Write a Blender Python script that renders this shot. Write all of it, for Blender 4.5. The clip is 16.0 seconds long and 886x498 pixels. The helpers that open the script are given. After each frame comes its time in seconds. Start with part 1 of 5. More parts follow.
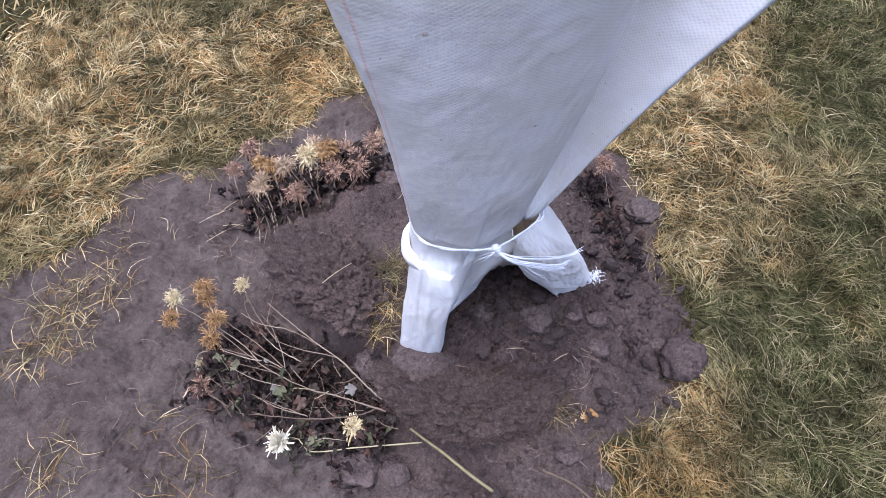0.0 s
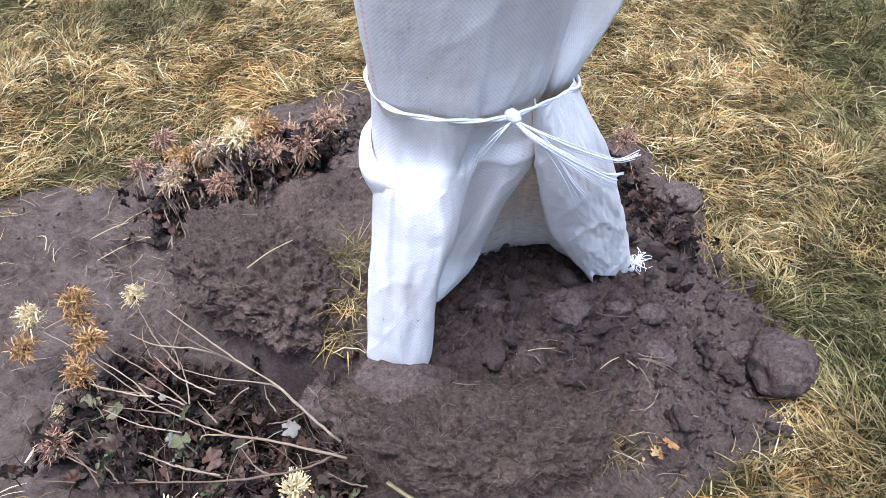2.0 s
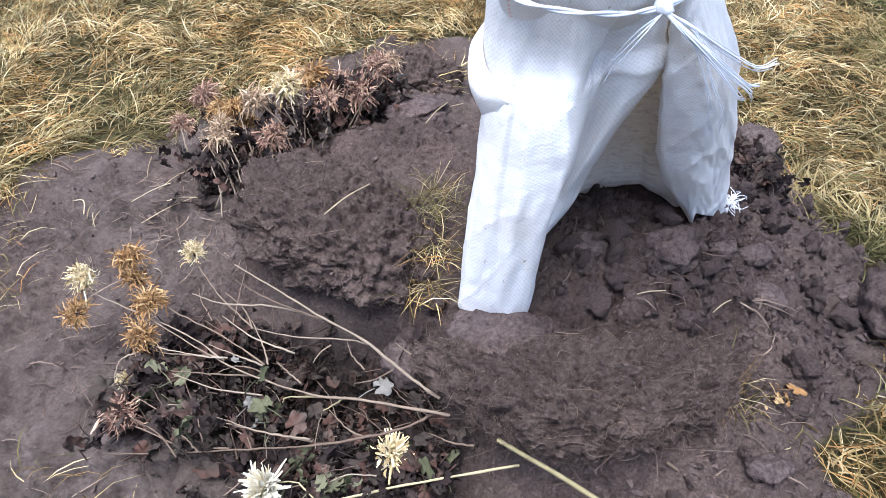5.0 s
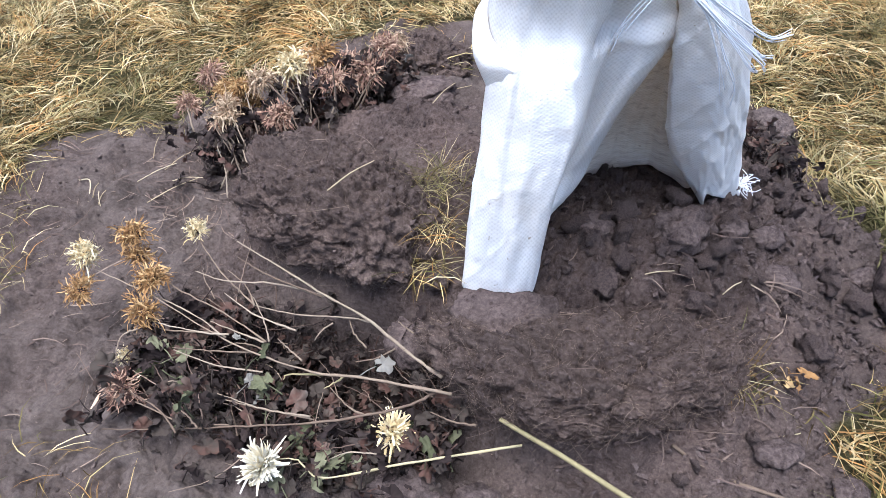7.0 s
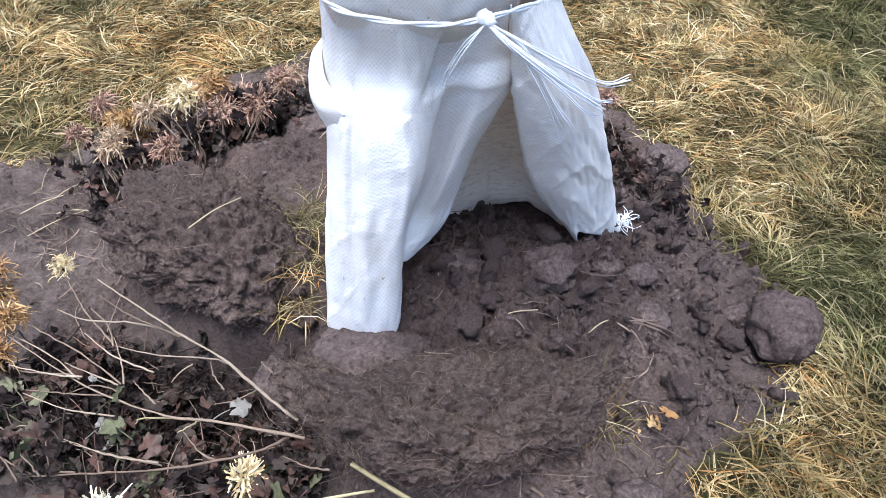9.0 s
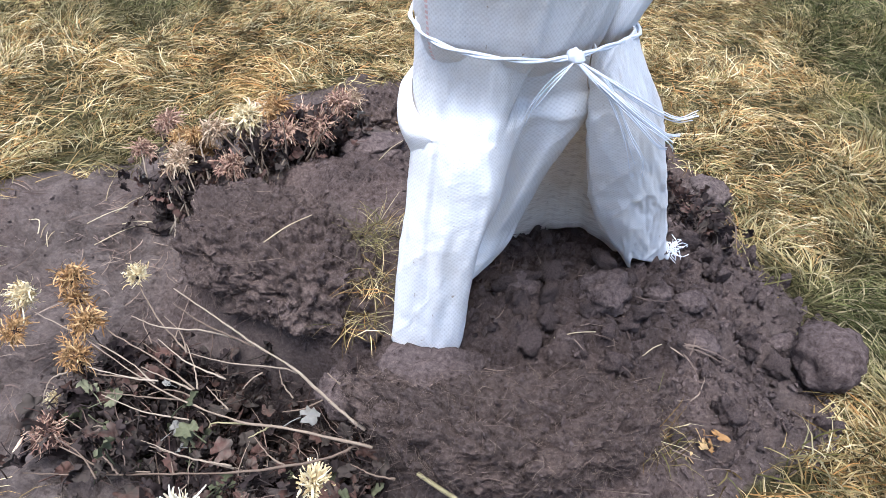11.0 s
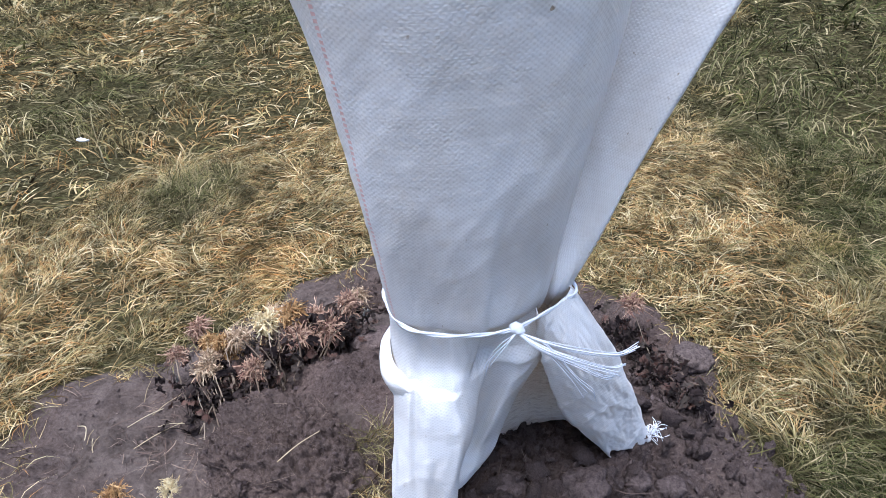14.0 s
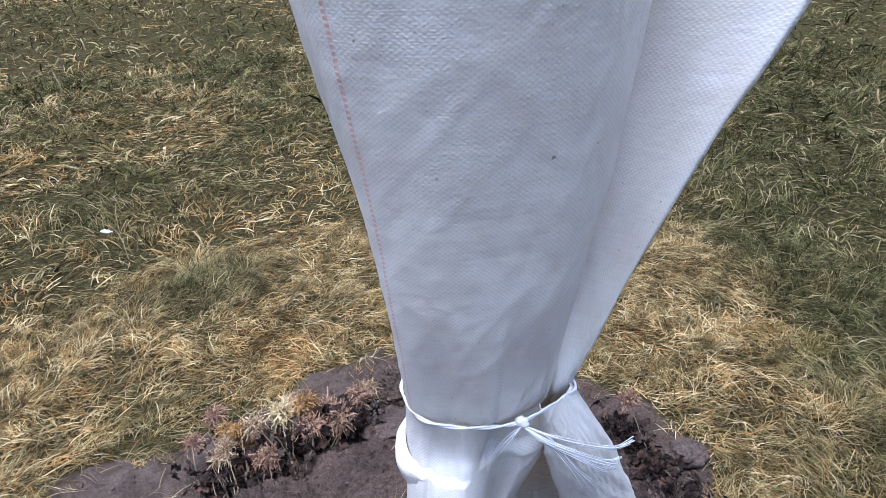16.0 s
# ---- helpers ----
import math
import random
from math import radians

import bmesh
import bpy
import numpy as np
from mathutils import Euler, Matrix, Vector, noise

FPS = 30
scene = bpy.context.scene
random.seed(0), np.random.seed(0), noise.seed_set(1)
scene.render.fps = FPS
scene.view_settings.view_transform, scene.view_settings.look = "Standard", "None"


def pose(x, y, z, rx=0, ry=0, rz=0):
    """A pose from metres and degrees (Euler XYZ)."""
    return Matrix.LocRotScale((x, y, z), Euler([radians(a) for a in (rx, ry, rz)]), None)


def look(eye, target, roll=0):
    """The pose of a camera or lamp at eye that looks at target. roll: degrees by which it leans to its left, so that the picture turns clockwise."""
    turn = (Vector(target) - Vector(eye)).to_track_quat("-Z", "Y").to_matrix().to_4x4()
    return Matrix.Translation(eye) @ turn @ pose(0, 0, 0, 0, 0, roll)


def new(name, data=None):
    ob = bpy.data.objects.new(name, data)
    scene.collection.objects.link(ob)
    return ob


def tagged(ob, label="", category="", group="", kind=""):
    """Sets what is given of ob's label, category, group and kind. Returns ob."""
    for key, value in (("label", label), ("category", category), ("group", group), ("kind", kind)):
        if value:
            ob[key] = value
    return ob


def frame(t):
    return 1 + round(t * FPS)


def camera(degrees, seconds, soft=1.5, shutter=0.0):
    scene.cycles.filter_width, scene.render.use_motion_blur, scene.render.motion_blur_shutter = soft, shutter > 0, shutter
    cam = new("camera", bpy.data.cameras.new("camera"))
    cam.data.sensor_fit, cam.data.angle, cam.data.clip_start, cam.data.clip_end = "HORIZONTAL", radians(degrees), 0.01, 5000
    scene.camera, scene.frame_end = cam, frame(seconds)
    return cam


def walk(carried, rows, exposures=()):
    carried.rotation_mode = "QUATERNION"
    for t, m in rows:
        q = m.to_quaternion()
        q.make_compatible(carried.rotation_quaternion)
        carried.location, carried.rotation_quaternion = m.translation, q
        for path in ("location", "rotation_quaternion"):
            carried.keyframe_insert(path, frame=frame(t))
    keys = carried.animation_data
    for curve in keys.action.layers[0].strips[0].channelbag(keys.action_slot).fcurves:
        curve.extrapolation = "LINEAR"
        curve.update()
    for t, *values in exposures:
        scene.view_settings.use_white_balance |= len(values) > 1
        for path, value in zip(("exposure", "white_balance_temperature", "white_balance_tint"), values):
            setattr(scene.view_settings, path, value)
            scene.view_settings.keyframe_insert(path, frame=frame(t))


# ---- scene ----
cam = camera(66.0, 16.0, soft=0.7)
PATH = [
    (0, (0.18, -0.535, 1.373), (-0.235, 0.413, -0.338), 1.3),
    (0.5, (0.134, -0.514, 1.169), (-0.25, 0.483, -0.522), 2.2),
    (1, (0.136, -0.505, 0.936), (-0.319, 0.69, -0.602), 0.3),
    (1.5, (0.15, -0.524, 0.875), (-0.359, 0.719, -0.607), 0.3),
    (2, (0.164, -0.522, 0.867), (-0.323, 0.771, -0.579), 0.5),
    (2.5, (0.126, -0.535, 0.812), (-0.316, 0.733, -0.67), 1.2),
    (3, (0.121, -0.541, 0.789), (-0.27, 0.751, -0.686), 2.0),
    (3.5, (0.109, -0.564, 0.788), (-0.314, 0.737, -0.671), 1.4),
    (4, (0.084, -0.554, 0.776), (-0.341, 0.733, -0.694), 0.7),
    (4.5, (0.064, -0.553, 0.769), (-0.35, 0.73, -0.708), 0.7),
    (4.7, (0.052, -0.553, 0.772), (-0.386, 0.729, -0.7), 0.0),
    (6.8, (0.035, -0.561, 0.751), (-0.465, 0.7, -0.719), -1.9),
    (7, (0.057, -0.557, 0.748), (-0.435, 0.699, -0.729), -1.3),
    (7.5, (0.116, -0.526, 0.734), (-0.307, 0.726, -0.767), -0.1),
    (8, (0.153, -0.505, 0.74), (-0.265, 0.78, -0.735), 1.1),
    (8.2, (0.169, -0.497, 0.743), (-0.241, 0.812, -0.712), 1.4),
    (10.3, (0.136, -0.524, 0.771), (-0.317, 0.819, -0.64), 1.9),
    (10.5, (0.13, -0.531, 0.772), (-0.325, 0.822, -0.629), 2.3),
    (11, (0.112, -0.545, 0.777), (-0.354, 0.819, -0.609), 2.5),
    (11.5, (0.105, -0.555, 0.785), (-0.376, 0.827, -0.579), 1.8),
    (12, (0.111, -0.561, 0.797), (-0.374, 0.824, -0.562), 1.3),
    (12.5, (0.13, -0.576, 0.862), (-0.421, 0.798, -0.483), -0.5),
    (13, (0.154, -0.571, 0.935), (-0.491, 0.862, -0.302), -3.5),
    (13.5, (0.177, -0.553, 0.968), (-0.475, 0.931, -0.204), -3.5),
    (14, (0.175, -0.517, 0.969), (-0.456, 0.989, -0.185), -3.7),
    (14.5, (0.175, -0.515, 0.966), (-0.458, 1.014, -0.157), -3.6),
    (15, (0.166, -0.555, 0.992), (-0.511, 0.99, -0.083), -3.1),
    (15.5, (0.17, -0.586, 1.016), (-0.547, 0.991, 0.015), -3.2),
    (16, (0.187, -0.587, 1.033), (-0.482, 1.05, 0.1), -2.5),
]
walk(cam, [(t, look(eye, target, roll)) for t, eye, target, roll in PATH],
     [(0.0, 1.28, 5280, 19), (0.5, 1.42, 5330, 17), (1.5, 1.68, 5420, 13), (12.3, 1.72, 5420, 10), (13.5, 1.52, 5320, 11), (16.0, 1.26, 5300, 13)])

# ---- world, light ----
world = bpy.data.worlds.new("world")
scene.world = world
world.use_nodes = True
wn = world.node_tree.nodes
sky = wn.new("ShaderNodeTexSky")
sky.sky_type = "NISHITA"
sky.sun_disc = False
sky.sun_elevation = radians(82)
sky.sun_rotation = radians(215)
sky.dust_density = 4.0
sky.ozone_density = 1.0
wn["Background"].inputs["Strength"].default_value = 0.11
world.node_tree.links.new(sky.outputs["Color"], wn["Background"].inputs["Color"])

sun_data = bpy.data.lights.new("sun", "SUN")
sun_data.energy = 3.3
sun_data.angle = radians(50)
sun_data.color = (1.0, 0.97, 0.93)
sun = new("sun", sun_data)
sun.matrix_world = look((-0.22, -0.32, 3.0), (0, 0, 0))

# ---- helpers for this place ----
RNG = np.random.RandomState(11)


def rand01(ix, iy, seed):
    h = (ix.astype(np.int64) * 374761393 + iy.astype(np.int64) * 668265263 + seed * 974711) & 0x7FFFFFFF
    h = ((h ^ (h >> 13)) * 1274126177) & 0x7FFFFFFF
    h = ((h ^ (h >> 16)) * 1103515245) & 0x7FFFFFFF
    return ((h >> 8) & 0xFFFF) / 65535.0


def vnoise(x, y, f, seed=0):
    """Smooth value noise in -1..1 with f cells to the metre."""
    x, y = np.asarray(x, float) * f, np.asarray(y, float) * f
    ix, iy = np.floor(x), np.floor(y)
    u, v = x - ix, y - iy
    u, v = u * u * (3 - 2 * u), v * v * (3 - 2 * v)
    a, b = rand01(ix, iy, seed), rand01(ix + 1, iy, seed)
    c, d = rand01(ix, iy + 1, seed), rand01(ix + 1, iy + 1, seed)
    return 2 * ((a * (1 - u) + b * u) * (1 - v) + (c * (1 - u) + d * u) * v) - 1


def fbm(x, y, f, octaves=4, seed=0):
    total, amp = 0.0, 1.0
    for i in range(octaves):
        total = total + amp * vnoise(x, y, f * 2 ** i, seed + i)
        amp *= 0.5
    return total


def bumps(x, y, f, seed=0):
    """Rounded lumps of size 1/f, as heights in metres."""
    X, Y = np.asarray(x, float) * f, np.asarray(y, float) * f
    ix, iy = np.floor(X), np.floor(Y)
    best = np.zeros_like(X)
    for dx in (-1, 0, 1):
        for dy in (-1, 0, 1):
            cx, cy = ix + dx, iy + dy
            px, py = cx + rand01(cx, cy, seed), cy + rand01(cx, cy, seed + 1)
            r = 0.15 + 0.5 * rand01(cx, cy, seed + 2) ** 2
            d2 = (X - px) ** 2 + (Y - py) ** 2
            best = np.maximum(best, np.sqrt(np.maximum(r * r - d2, 0)))
    return best / f


def smooth(a, b, v):
    w = np.clip((v - a) / (b - a), 0, 1)
    return w * w * (3 - 2 * w)


def mesh_of(name, verts, faces, uv=None, soft=True):
    me = bpy.data.meshes.new(name)
    me.from_pydata([tuple(map(float, v)) for v in verts], [], faces)
    if uv is not None:
        layer = me.uv_layers.new(name="UVMap")
        loops = np.zeros(len(me.loops), np.int32)
        me.loops.foreach_get("vertex_index", loops)
        layer.data.foreach_set("uv", np.asarray(uv, np.float32)[loops].ravel())
    me.polygons.foreach_set("use_smooth", np.full(len(me.polygons), soft))
    me.update()
    return me


def part(name, me, material, parent=None, label=""):
    """One mesh object, under a thing or under a part."""
    if not isinstance(me, bpy.types.Mesh):
        bm, me = me, bpy.data.meshes.new(name)
        bm.to_mesh(me)
        bm.free()
    if material and not me.materials:
        me.materials.append(material)
    ob = new(name, me)
    ob.parent = parent
    return tagged(ob, label)


def thing(name, place, label, category, group="", kind=""):
    ob = new(name)
    ob.location = place
    ob.empty_display_size = 0.02
    return tagged(ob, label, category, group, kind)


def spline(points, n, closed=False):
    """Catmull-Rom through the points, n samples."""
    p = np.asarray(points, float)
    m = len(p)
    if closed:
        t = np.linspace(0, m, n, endpoint=False)
        pick = lambda i: p[i % m]
    else:
        t = np.linspace(0, m - 1, n)
        ext = np.concatenate([[2 * p[0] - p[1]], p, [2 * p[-1] - p[-2]]])
        pick = lambda i: ext[np.clip(i + 1, 0, m + 1)]
    i = np.floor(t).astype(int)
    if not closed:
        i = np.minimum(i, m - 2)
    u = (t - i).reshape((-1,) + (1,) * (p.ndim - 1))
    a, b, c, d = pick(i - 1), pick(i), pick(i + 1), pick(i + 2)
    return 0.5 * (2 * b + (c - a) * u + (2 * a - 5 * b + 4 * c - d) * u ** 2 + (3 * b - a - 3 * c + d) * u ** 3)


def sheet(rows, nu, nv, closed=False):
    """A grid of points through rows of control points (lowest row first)."""
    fine = np.stack([spline(r, nu, closed) for r in rows])
    return spline(fine, nv)


def grid_faces(nu, nv, closed=False):
    out = []
    for j in range(nv - 1):
        for i in range(nu if closed else nu - 1):
            k = (i + 1) % nu
            out.append((j * nu + i, j * nu + k, (j + 1) * nu + k, (j + 1) * nu + i))
    return out


def tube(points, r0, r1, n=6, samples=0, knobs=0.0, seed=0):
    """A tapered, slightly uneven round stem through the points, with closed ends."""
    p = spline(points, samples or max(8, 5 * len(points)))
    rr = np.random.RandomState(seed)
    m = len(p)
    tan = np.gradient(p, axis=0)
    tan /= np.linalg.norm(tan, axis=1)[:, None] + 1e-9
    verts, faces = [], []
    side = np.cross(tan[0], (0.3, 0.2, 1.0))
    for i in range(m):
        side = side - tan[i] * (side @ tan[i])
        side /= np.linalg.norm(side) + 1e-9
        up = np.cross(tan[i], side)
        r = r0 + (r1 - r0) * i / (m - 1)
        r *= 1 + knobs * rr.uniform(-1, 1)
        for k in range(n):
            a = 2 * math.pi * k / n
            verts.append(p[i] + r * (math.cos(a) * side + math.sin(a) * up))
    faces = grid_faces(n, m, True)
    faces.append(tuple(range(n - 1, -1, -1)))
    faces.append(tuple((m - 1) * n + k for k in range(n)))
    return verts, faces


def join(lists):
    verts, faces = [], []
    for v, f in lists:
        o = len(verts)
        verts.extend(v)
        faces.extend(tuple(i + o for i in q) for q in f)
    return verts, faces


# ---- materials ----
def material(name, roughness=0.8, spec=0.3):
    m = bpy.data.materials.new(name)
    m.use_nodes = True
    nt = m.node_tree
    b = nt.nodes["Principled BSDF"]
    b.inputs["Roughness"].default_value = roughness
    b.inputs["Specular IOR Level"].default_value = spec
    return m, nt, b


def noise_node(nt, scale, detail=6.0, rough=0.6, coord="Object"):
    tc = nt.nodes.new("ShaderNodeTexCoord")
    n = nt.nodes.new("ShaderNodeTexNoise")
    n.inputs["Scale"].default_value = scale
    n.inputs["Detail"].default_value = detail
    n.inputs["Roughness"].default_value = rough
    nt.links.new(tc.outputs[coord], n.inputs["Vector"])
    return n


def ramp_node(nt, source, stops):
    r = nt.nodes.new("ShaderNodeValToRGB")
    while len(r.color_ramp.elements) < len(stops):
        r.color_ramp.elements.new(0.5)
    for e, (pos, col) in zip(r.color_ramp.elements, stops):
        e.position, e.color = pos, (*col, 1)
    nt.links.new(source, r.inputs["Fac"])
    return r


def mix_node(nt, fac, a, b, mode="MIX"):
    m = nt.nodes.new("ShaderNodeMix")
    m.data_type, m.blend_type = "RGBA", mode
    for socket, value in ((m.inputs[0], fac), (m.inputs[6], a), (m.inputs[7], b)):
        if hasattr(value, "is_linked"):
            nt.links.new(value, socket)
        else:
            socket.default_value = value if isinstance(value, float) else (*value, 1)
    return m.outputs[2]


def bump_node(nt, bsdf, height, strength, distance, before=None):
    b = nt.nodes.new("ShaderNodeBump")
    b.inputs["Strength"].default_value = strength
    b.inputs["Distance"].default_value = distance
    nt.links.new(height, b.inputs["Height"])
    if before:
        nt.links.new(before.outputs["Normal"], b.inputs["Normal"])
    nt.links.new(b.outputs["Normal"], bsdf.inputs["Normal"])
    return b


def soil_colour(nt, dark, mid, light, coord="Object"):
    """Earth: broad damp patches, crumbs of a finger's width with shade painted in their hollows, and fine grit."""
    big = noise_node(nt, 7.0, 6, 0.62, coord)
    lumps = noise_node(nt, 120.0, 7, 0.7, coord)
    small = noise_node(nt, 260.0, 7, 0.7, coord)
    a = ramp_node(nt, small.outputs["Fac"], [(0.30, dark), (0.5, mid), (0.72, light)])
    # same noise as the relief: pits coloured darker, tops lighter, as painted shading
    l = ramp_node(nt, lumps.outputs["Fac"], [(0.32, (0.45, 0.43, 0.425)), (0.45, (0.86, 0.85, 0.845)), (0.56, (1.05, 1.05, 1.05)), (0.70, (1.22, 1.22, 1.22))])
    b = ramp_node(nt, big.outputs["Fac"], [(0.32, (0.70, 0.70, 0.71)), (0.68, (1.30, 1.26, 1.23))])
    col = mix_node(nt, 1.0, a.outputs["Color"], l.outputs["Color"], "MULTIPLY")
    return mix_node(nt, 1.0, col, b.outputs["Color"], "MULTIPLY"), small, lumps


def soil_relief(nt, b, small, lumps):
    one = bump_node(nt, b, lumps.outputs["Fac"], 0.9, 0.008)
    two = bump_node(nt, b, small.outputs["Fac"], 0.6, 0.004, one)
    grit = noise_node(nt, 800.0, 3, 0.7)
    bump_node(nt, b, grit.outputs["Fac"], 0.5, 0.0012, two)


def soil_material(name, dark, mid, light):
    m, nt, b = material(name, 1.0, 0.0)
    col, small, lumps = soil_colour(nt, dark, mid, light)
    nt.links.new(col, b.inputs["Base Color"])
    soil_relief(nt, b, small, lumps)
    return m


def ground_material():
    """Bare trodden soil, and straw thatch where the lawn grows, its colour darkened for the shade between blades."""
    m, nt, b = material("ground_soil_and_shaded_thatch", 1.0, 0.0)
    col, small, lumps = soil_colour(nt, (0.048, 0.035, 0.030), (0.077, 0.057, 0.049), (0.114, 0.087, 0.077))
    # near-black straw tones: the shadow in the gaps between tussocks is painted in
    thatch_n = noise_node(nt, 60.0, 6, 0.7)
    shaded_thatch = ramp_node(nt, thatch_n.outputs["Fac"], [(0.3, (0.010, 0.009, 0.005)), (0.5, (0.035, 0.030, 0.014)), (0.72, (0.10, 0.085, 0.042))])
    crust = nt.nodes.new("ShaderNodeAttribute")
    crust.attribute_name = "crust"
    dust = noise_node(nt, 18.0, 7, 0.7)
    dry = ramp_node(nt, dust.outputs["Fac"], [(0.30, (0.038, 0.030, 0.026)), (0.48, (0.076, 0.059, 0.050)), (0.70, (0.120, 0.095, 0.083))])
    fine = ramp_node(nt, small.outputs["Fac"], [(0.33, (0.78, 0.77, 0.77)), (0.5, (1, 1, 1)), (0.7, (1.18, 1.18, 1.18))])
    dry_col = mix_node(nt, 1.0, dry.outputs["Color"], fine.outputs["Color"], "MULTIPLY")
    col = mix_node(nt, crust.outputs["Fac"], col, dry_col)
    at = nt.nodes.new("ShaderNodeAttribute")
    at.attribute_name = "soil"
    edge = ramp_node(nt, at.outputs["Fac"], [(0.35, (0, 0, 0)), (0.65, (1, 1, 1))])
    nt.links.new(mix_node(nt, edge.outputs["Color"], shaded_thatch.outputs["Color"], col), b.inputs["Base Color"])
    soil_relief(nt, b, small, lumps)
    return m


def grass_material(name, dry):
    """Blades from straw and rust to olive and green: patches over the lawn, and each blade its own tone."""
    m, nt, b = material(name, 0.8, 0.03)
    geo = nt.nodes.new("ShaderNodeNewGeometry")
    straw = ramp_node(nt, geo.outputs["Random Per Island"],
                      [(0.0, (0.03, 0.022, 0.010)), (0.16, (0.15, 0.095, 0.04)), (0.30, (0.50, 0.40, 0.20)), (0.42, (0.075, 0.074, 0.024)),
                       (0.54, (0.43, 0.31, 0.145)), (0.66, (0.62, 0.53, 0.33)), (0.76, (0.10, 0.10, 0.034)), (0.88, (0.35, 0.185, 0.065)), (1.0, (0.24, 0.19, 0.085))])
    green = ramp_node(nt, geo.outputs["Random Per Island"],
                      [(0.0, (0.014, 0.014, 0.006)), (0.22, (0.062, 0.069, 0.024)), (0.42, (0.120, 0.118, 0.046)),
                       (0.55, (0.036, 0.038, 0.012)), (0.72, (0.272, 0.228, 0.124)), (0.86, (0.068, 0.077, 0.027)), (1.0, (0.352, 0.296, 0.176))])
    patch = noise_node(nt, 2.3, 4, 0.6)
    at = nt.nodes.new("ShaderNodeAttribute")
    at.attribute_name = "living"
    add = nt.nodes.new("ShaderNodeMath")
    add.operation = "ADD"
    nt.links.new(patch.outputs["Fac"], add.inputs[0])
    nt.links.new(at.outputs["Fac"], add.inputs[1])
    r = ramp_node(nt, add.outputs[0], [(dry - 0.06, (0, 0, 0)), (dry + 0.30, (1, 1, 1))])
    col = mix_node(nt, r.outputs["Color"], straw.outputs["Color"], green.outputs["Color"])
    rusty = noise_node(nt, 3.1, 4, 0.65)
    rust = ramp_node(nt, rusty.outputs["Fac"], [(0.52, (1, 1, 1)), (0.70, (0.99, 0.85, 0.72))])
    col = mix_node(nt, 1.0, col, rust.outputs["Color"], "MULTIPLY")
    # random darker and paler blotches, a hand's width across, multiplied over the blades
    blotches = noise_node(nt, 13.0, 6, 0.68)
    tone = ramp_node(nt, blotches.outputs["Fac"], [(0.33, (0.17, 0.175, 0.155)), (0.47, (0.60, 0.59, 0.56)), (0.62, (1.12, 1.08, 1.03))])
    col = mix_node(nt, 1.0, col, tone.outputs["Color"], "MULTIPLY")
    nt.links.new(col, b.inputs["Base Color"])
    tr = nt.nodes.new("ShaderNodeBsdfTranslucent")
    nt.links.new(col, tr.inputs["Color"])
    mx = nt.nodes.new("ShaderNodeMixShader")
    mx.inputs[0].default_value = 0.12
    nt.links.new(b.outputs[0], mx.inputs[1])
    nt.links.new(tr.outputs[0], mx.inputs[2])
    nt.links.new(mx.outputs[0], nt.nodes["Material Output"].inputs["Surface"])
    return m


def tone_material(name, stops, roughness=0.7, scale=90.0, translucent=0.0, bump=0.0008, spec=0.06):
    """An organic surface whose tone runs over the stops, by grain and from piece to piece."""
    m, nt, b = material(name, roughness, spec)
    n = noise_node(nt, scale, 5, 0.65)
    info = nt.nodes.new("ShaderNodeObjectInfo")
    geo = nt.nodes.new("ShaderNodeNewGeometry")
    mix = nt.nodes.new("ShaderNodeMath")
    mix.operation = "ADD"
    nt.links.new(info.outputs["Random"], mix.inputs[0])
    nt.links.new(geo.outputs["Random Per Island"], mix.inputs[1])
    fr = nt.nodes.new("ShaderNodeMath")
    fr.operation = "FRACT"
    nt.links.new(mix.outputs[0], fr.inputs[0])
    av = nt.nodes.new("ShaderNodeMath")
    av.operation = "MULTIPLY_ADD"
    av.inputs[1].default_value = 0.55
    nt.links.new(fr.outputs[0], av.inputs[0])
    sc = nt.nodes.new("ShaderNodeMath")
    sc.operation = "MULTIPLY"
    sc.inputs[1].default_value = 0.45
    nt.links.new(n.outputs["Fac"], sc.inputs[0])
    nt.links.new(sc.outputs[0], av.inputs[2])
    r = ramp_node(nt, av.outputs[0], stops)
    nt.links.new(r.outputs["Color"], b.inputs["Base Color"])
    bump_node(nt, b, n.outputs["Fac"], 0.6, bump)
    if translucent:
        tr = nt.nodes.new("ShaderNodeBsdfTranslucent")
        nt.links.new(r.outputs["Color"], tr.inputs["Color"])
        mx = nt.nodes.new("ShaderNodeMixShader")
        mx.inputs[0].default_value = translucent
        nt.links.new(b.outputs[0], mx.inputs[1])
        nt.links.new(tr.outputs[0], mx.inputs[2])
        nt.links.new(mx.outputs[0], nt.nodes["Material Output"].inputs["Surface"])
    return m


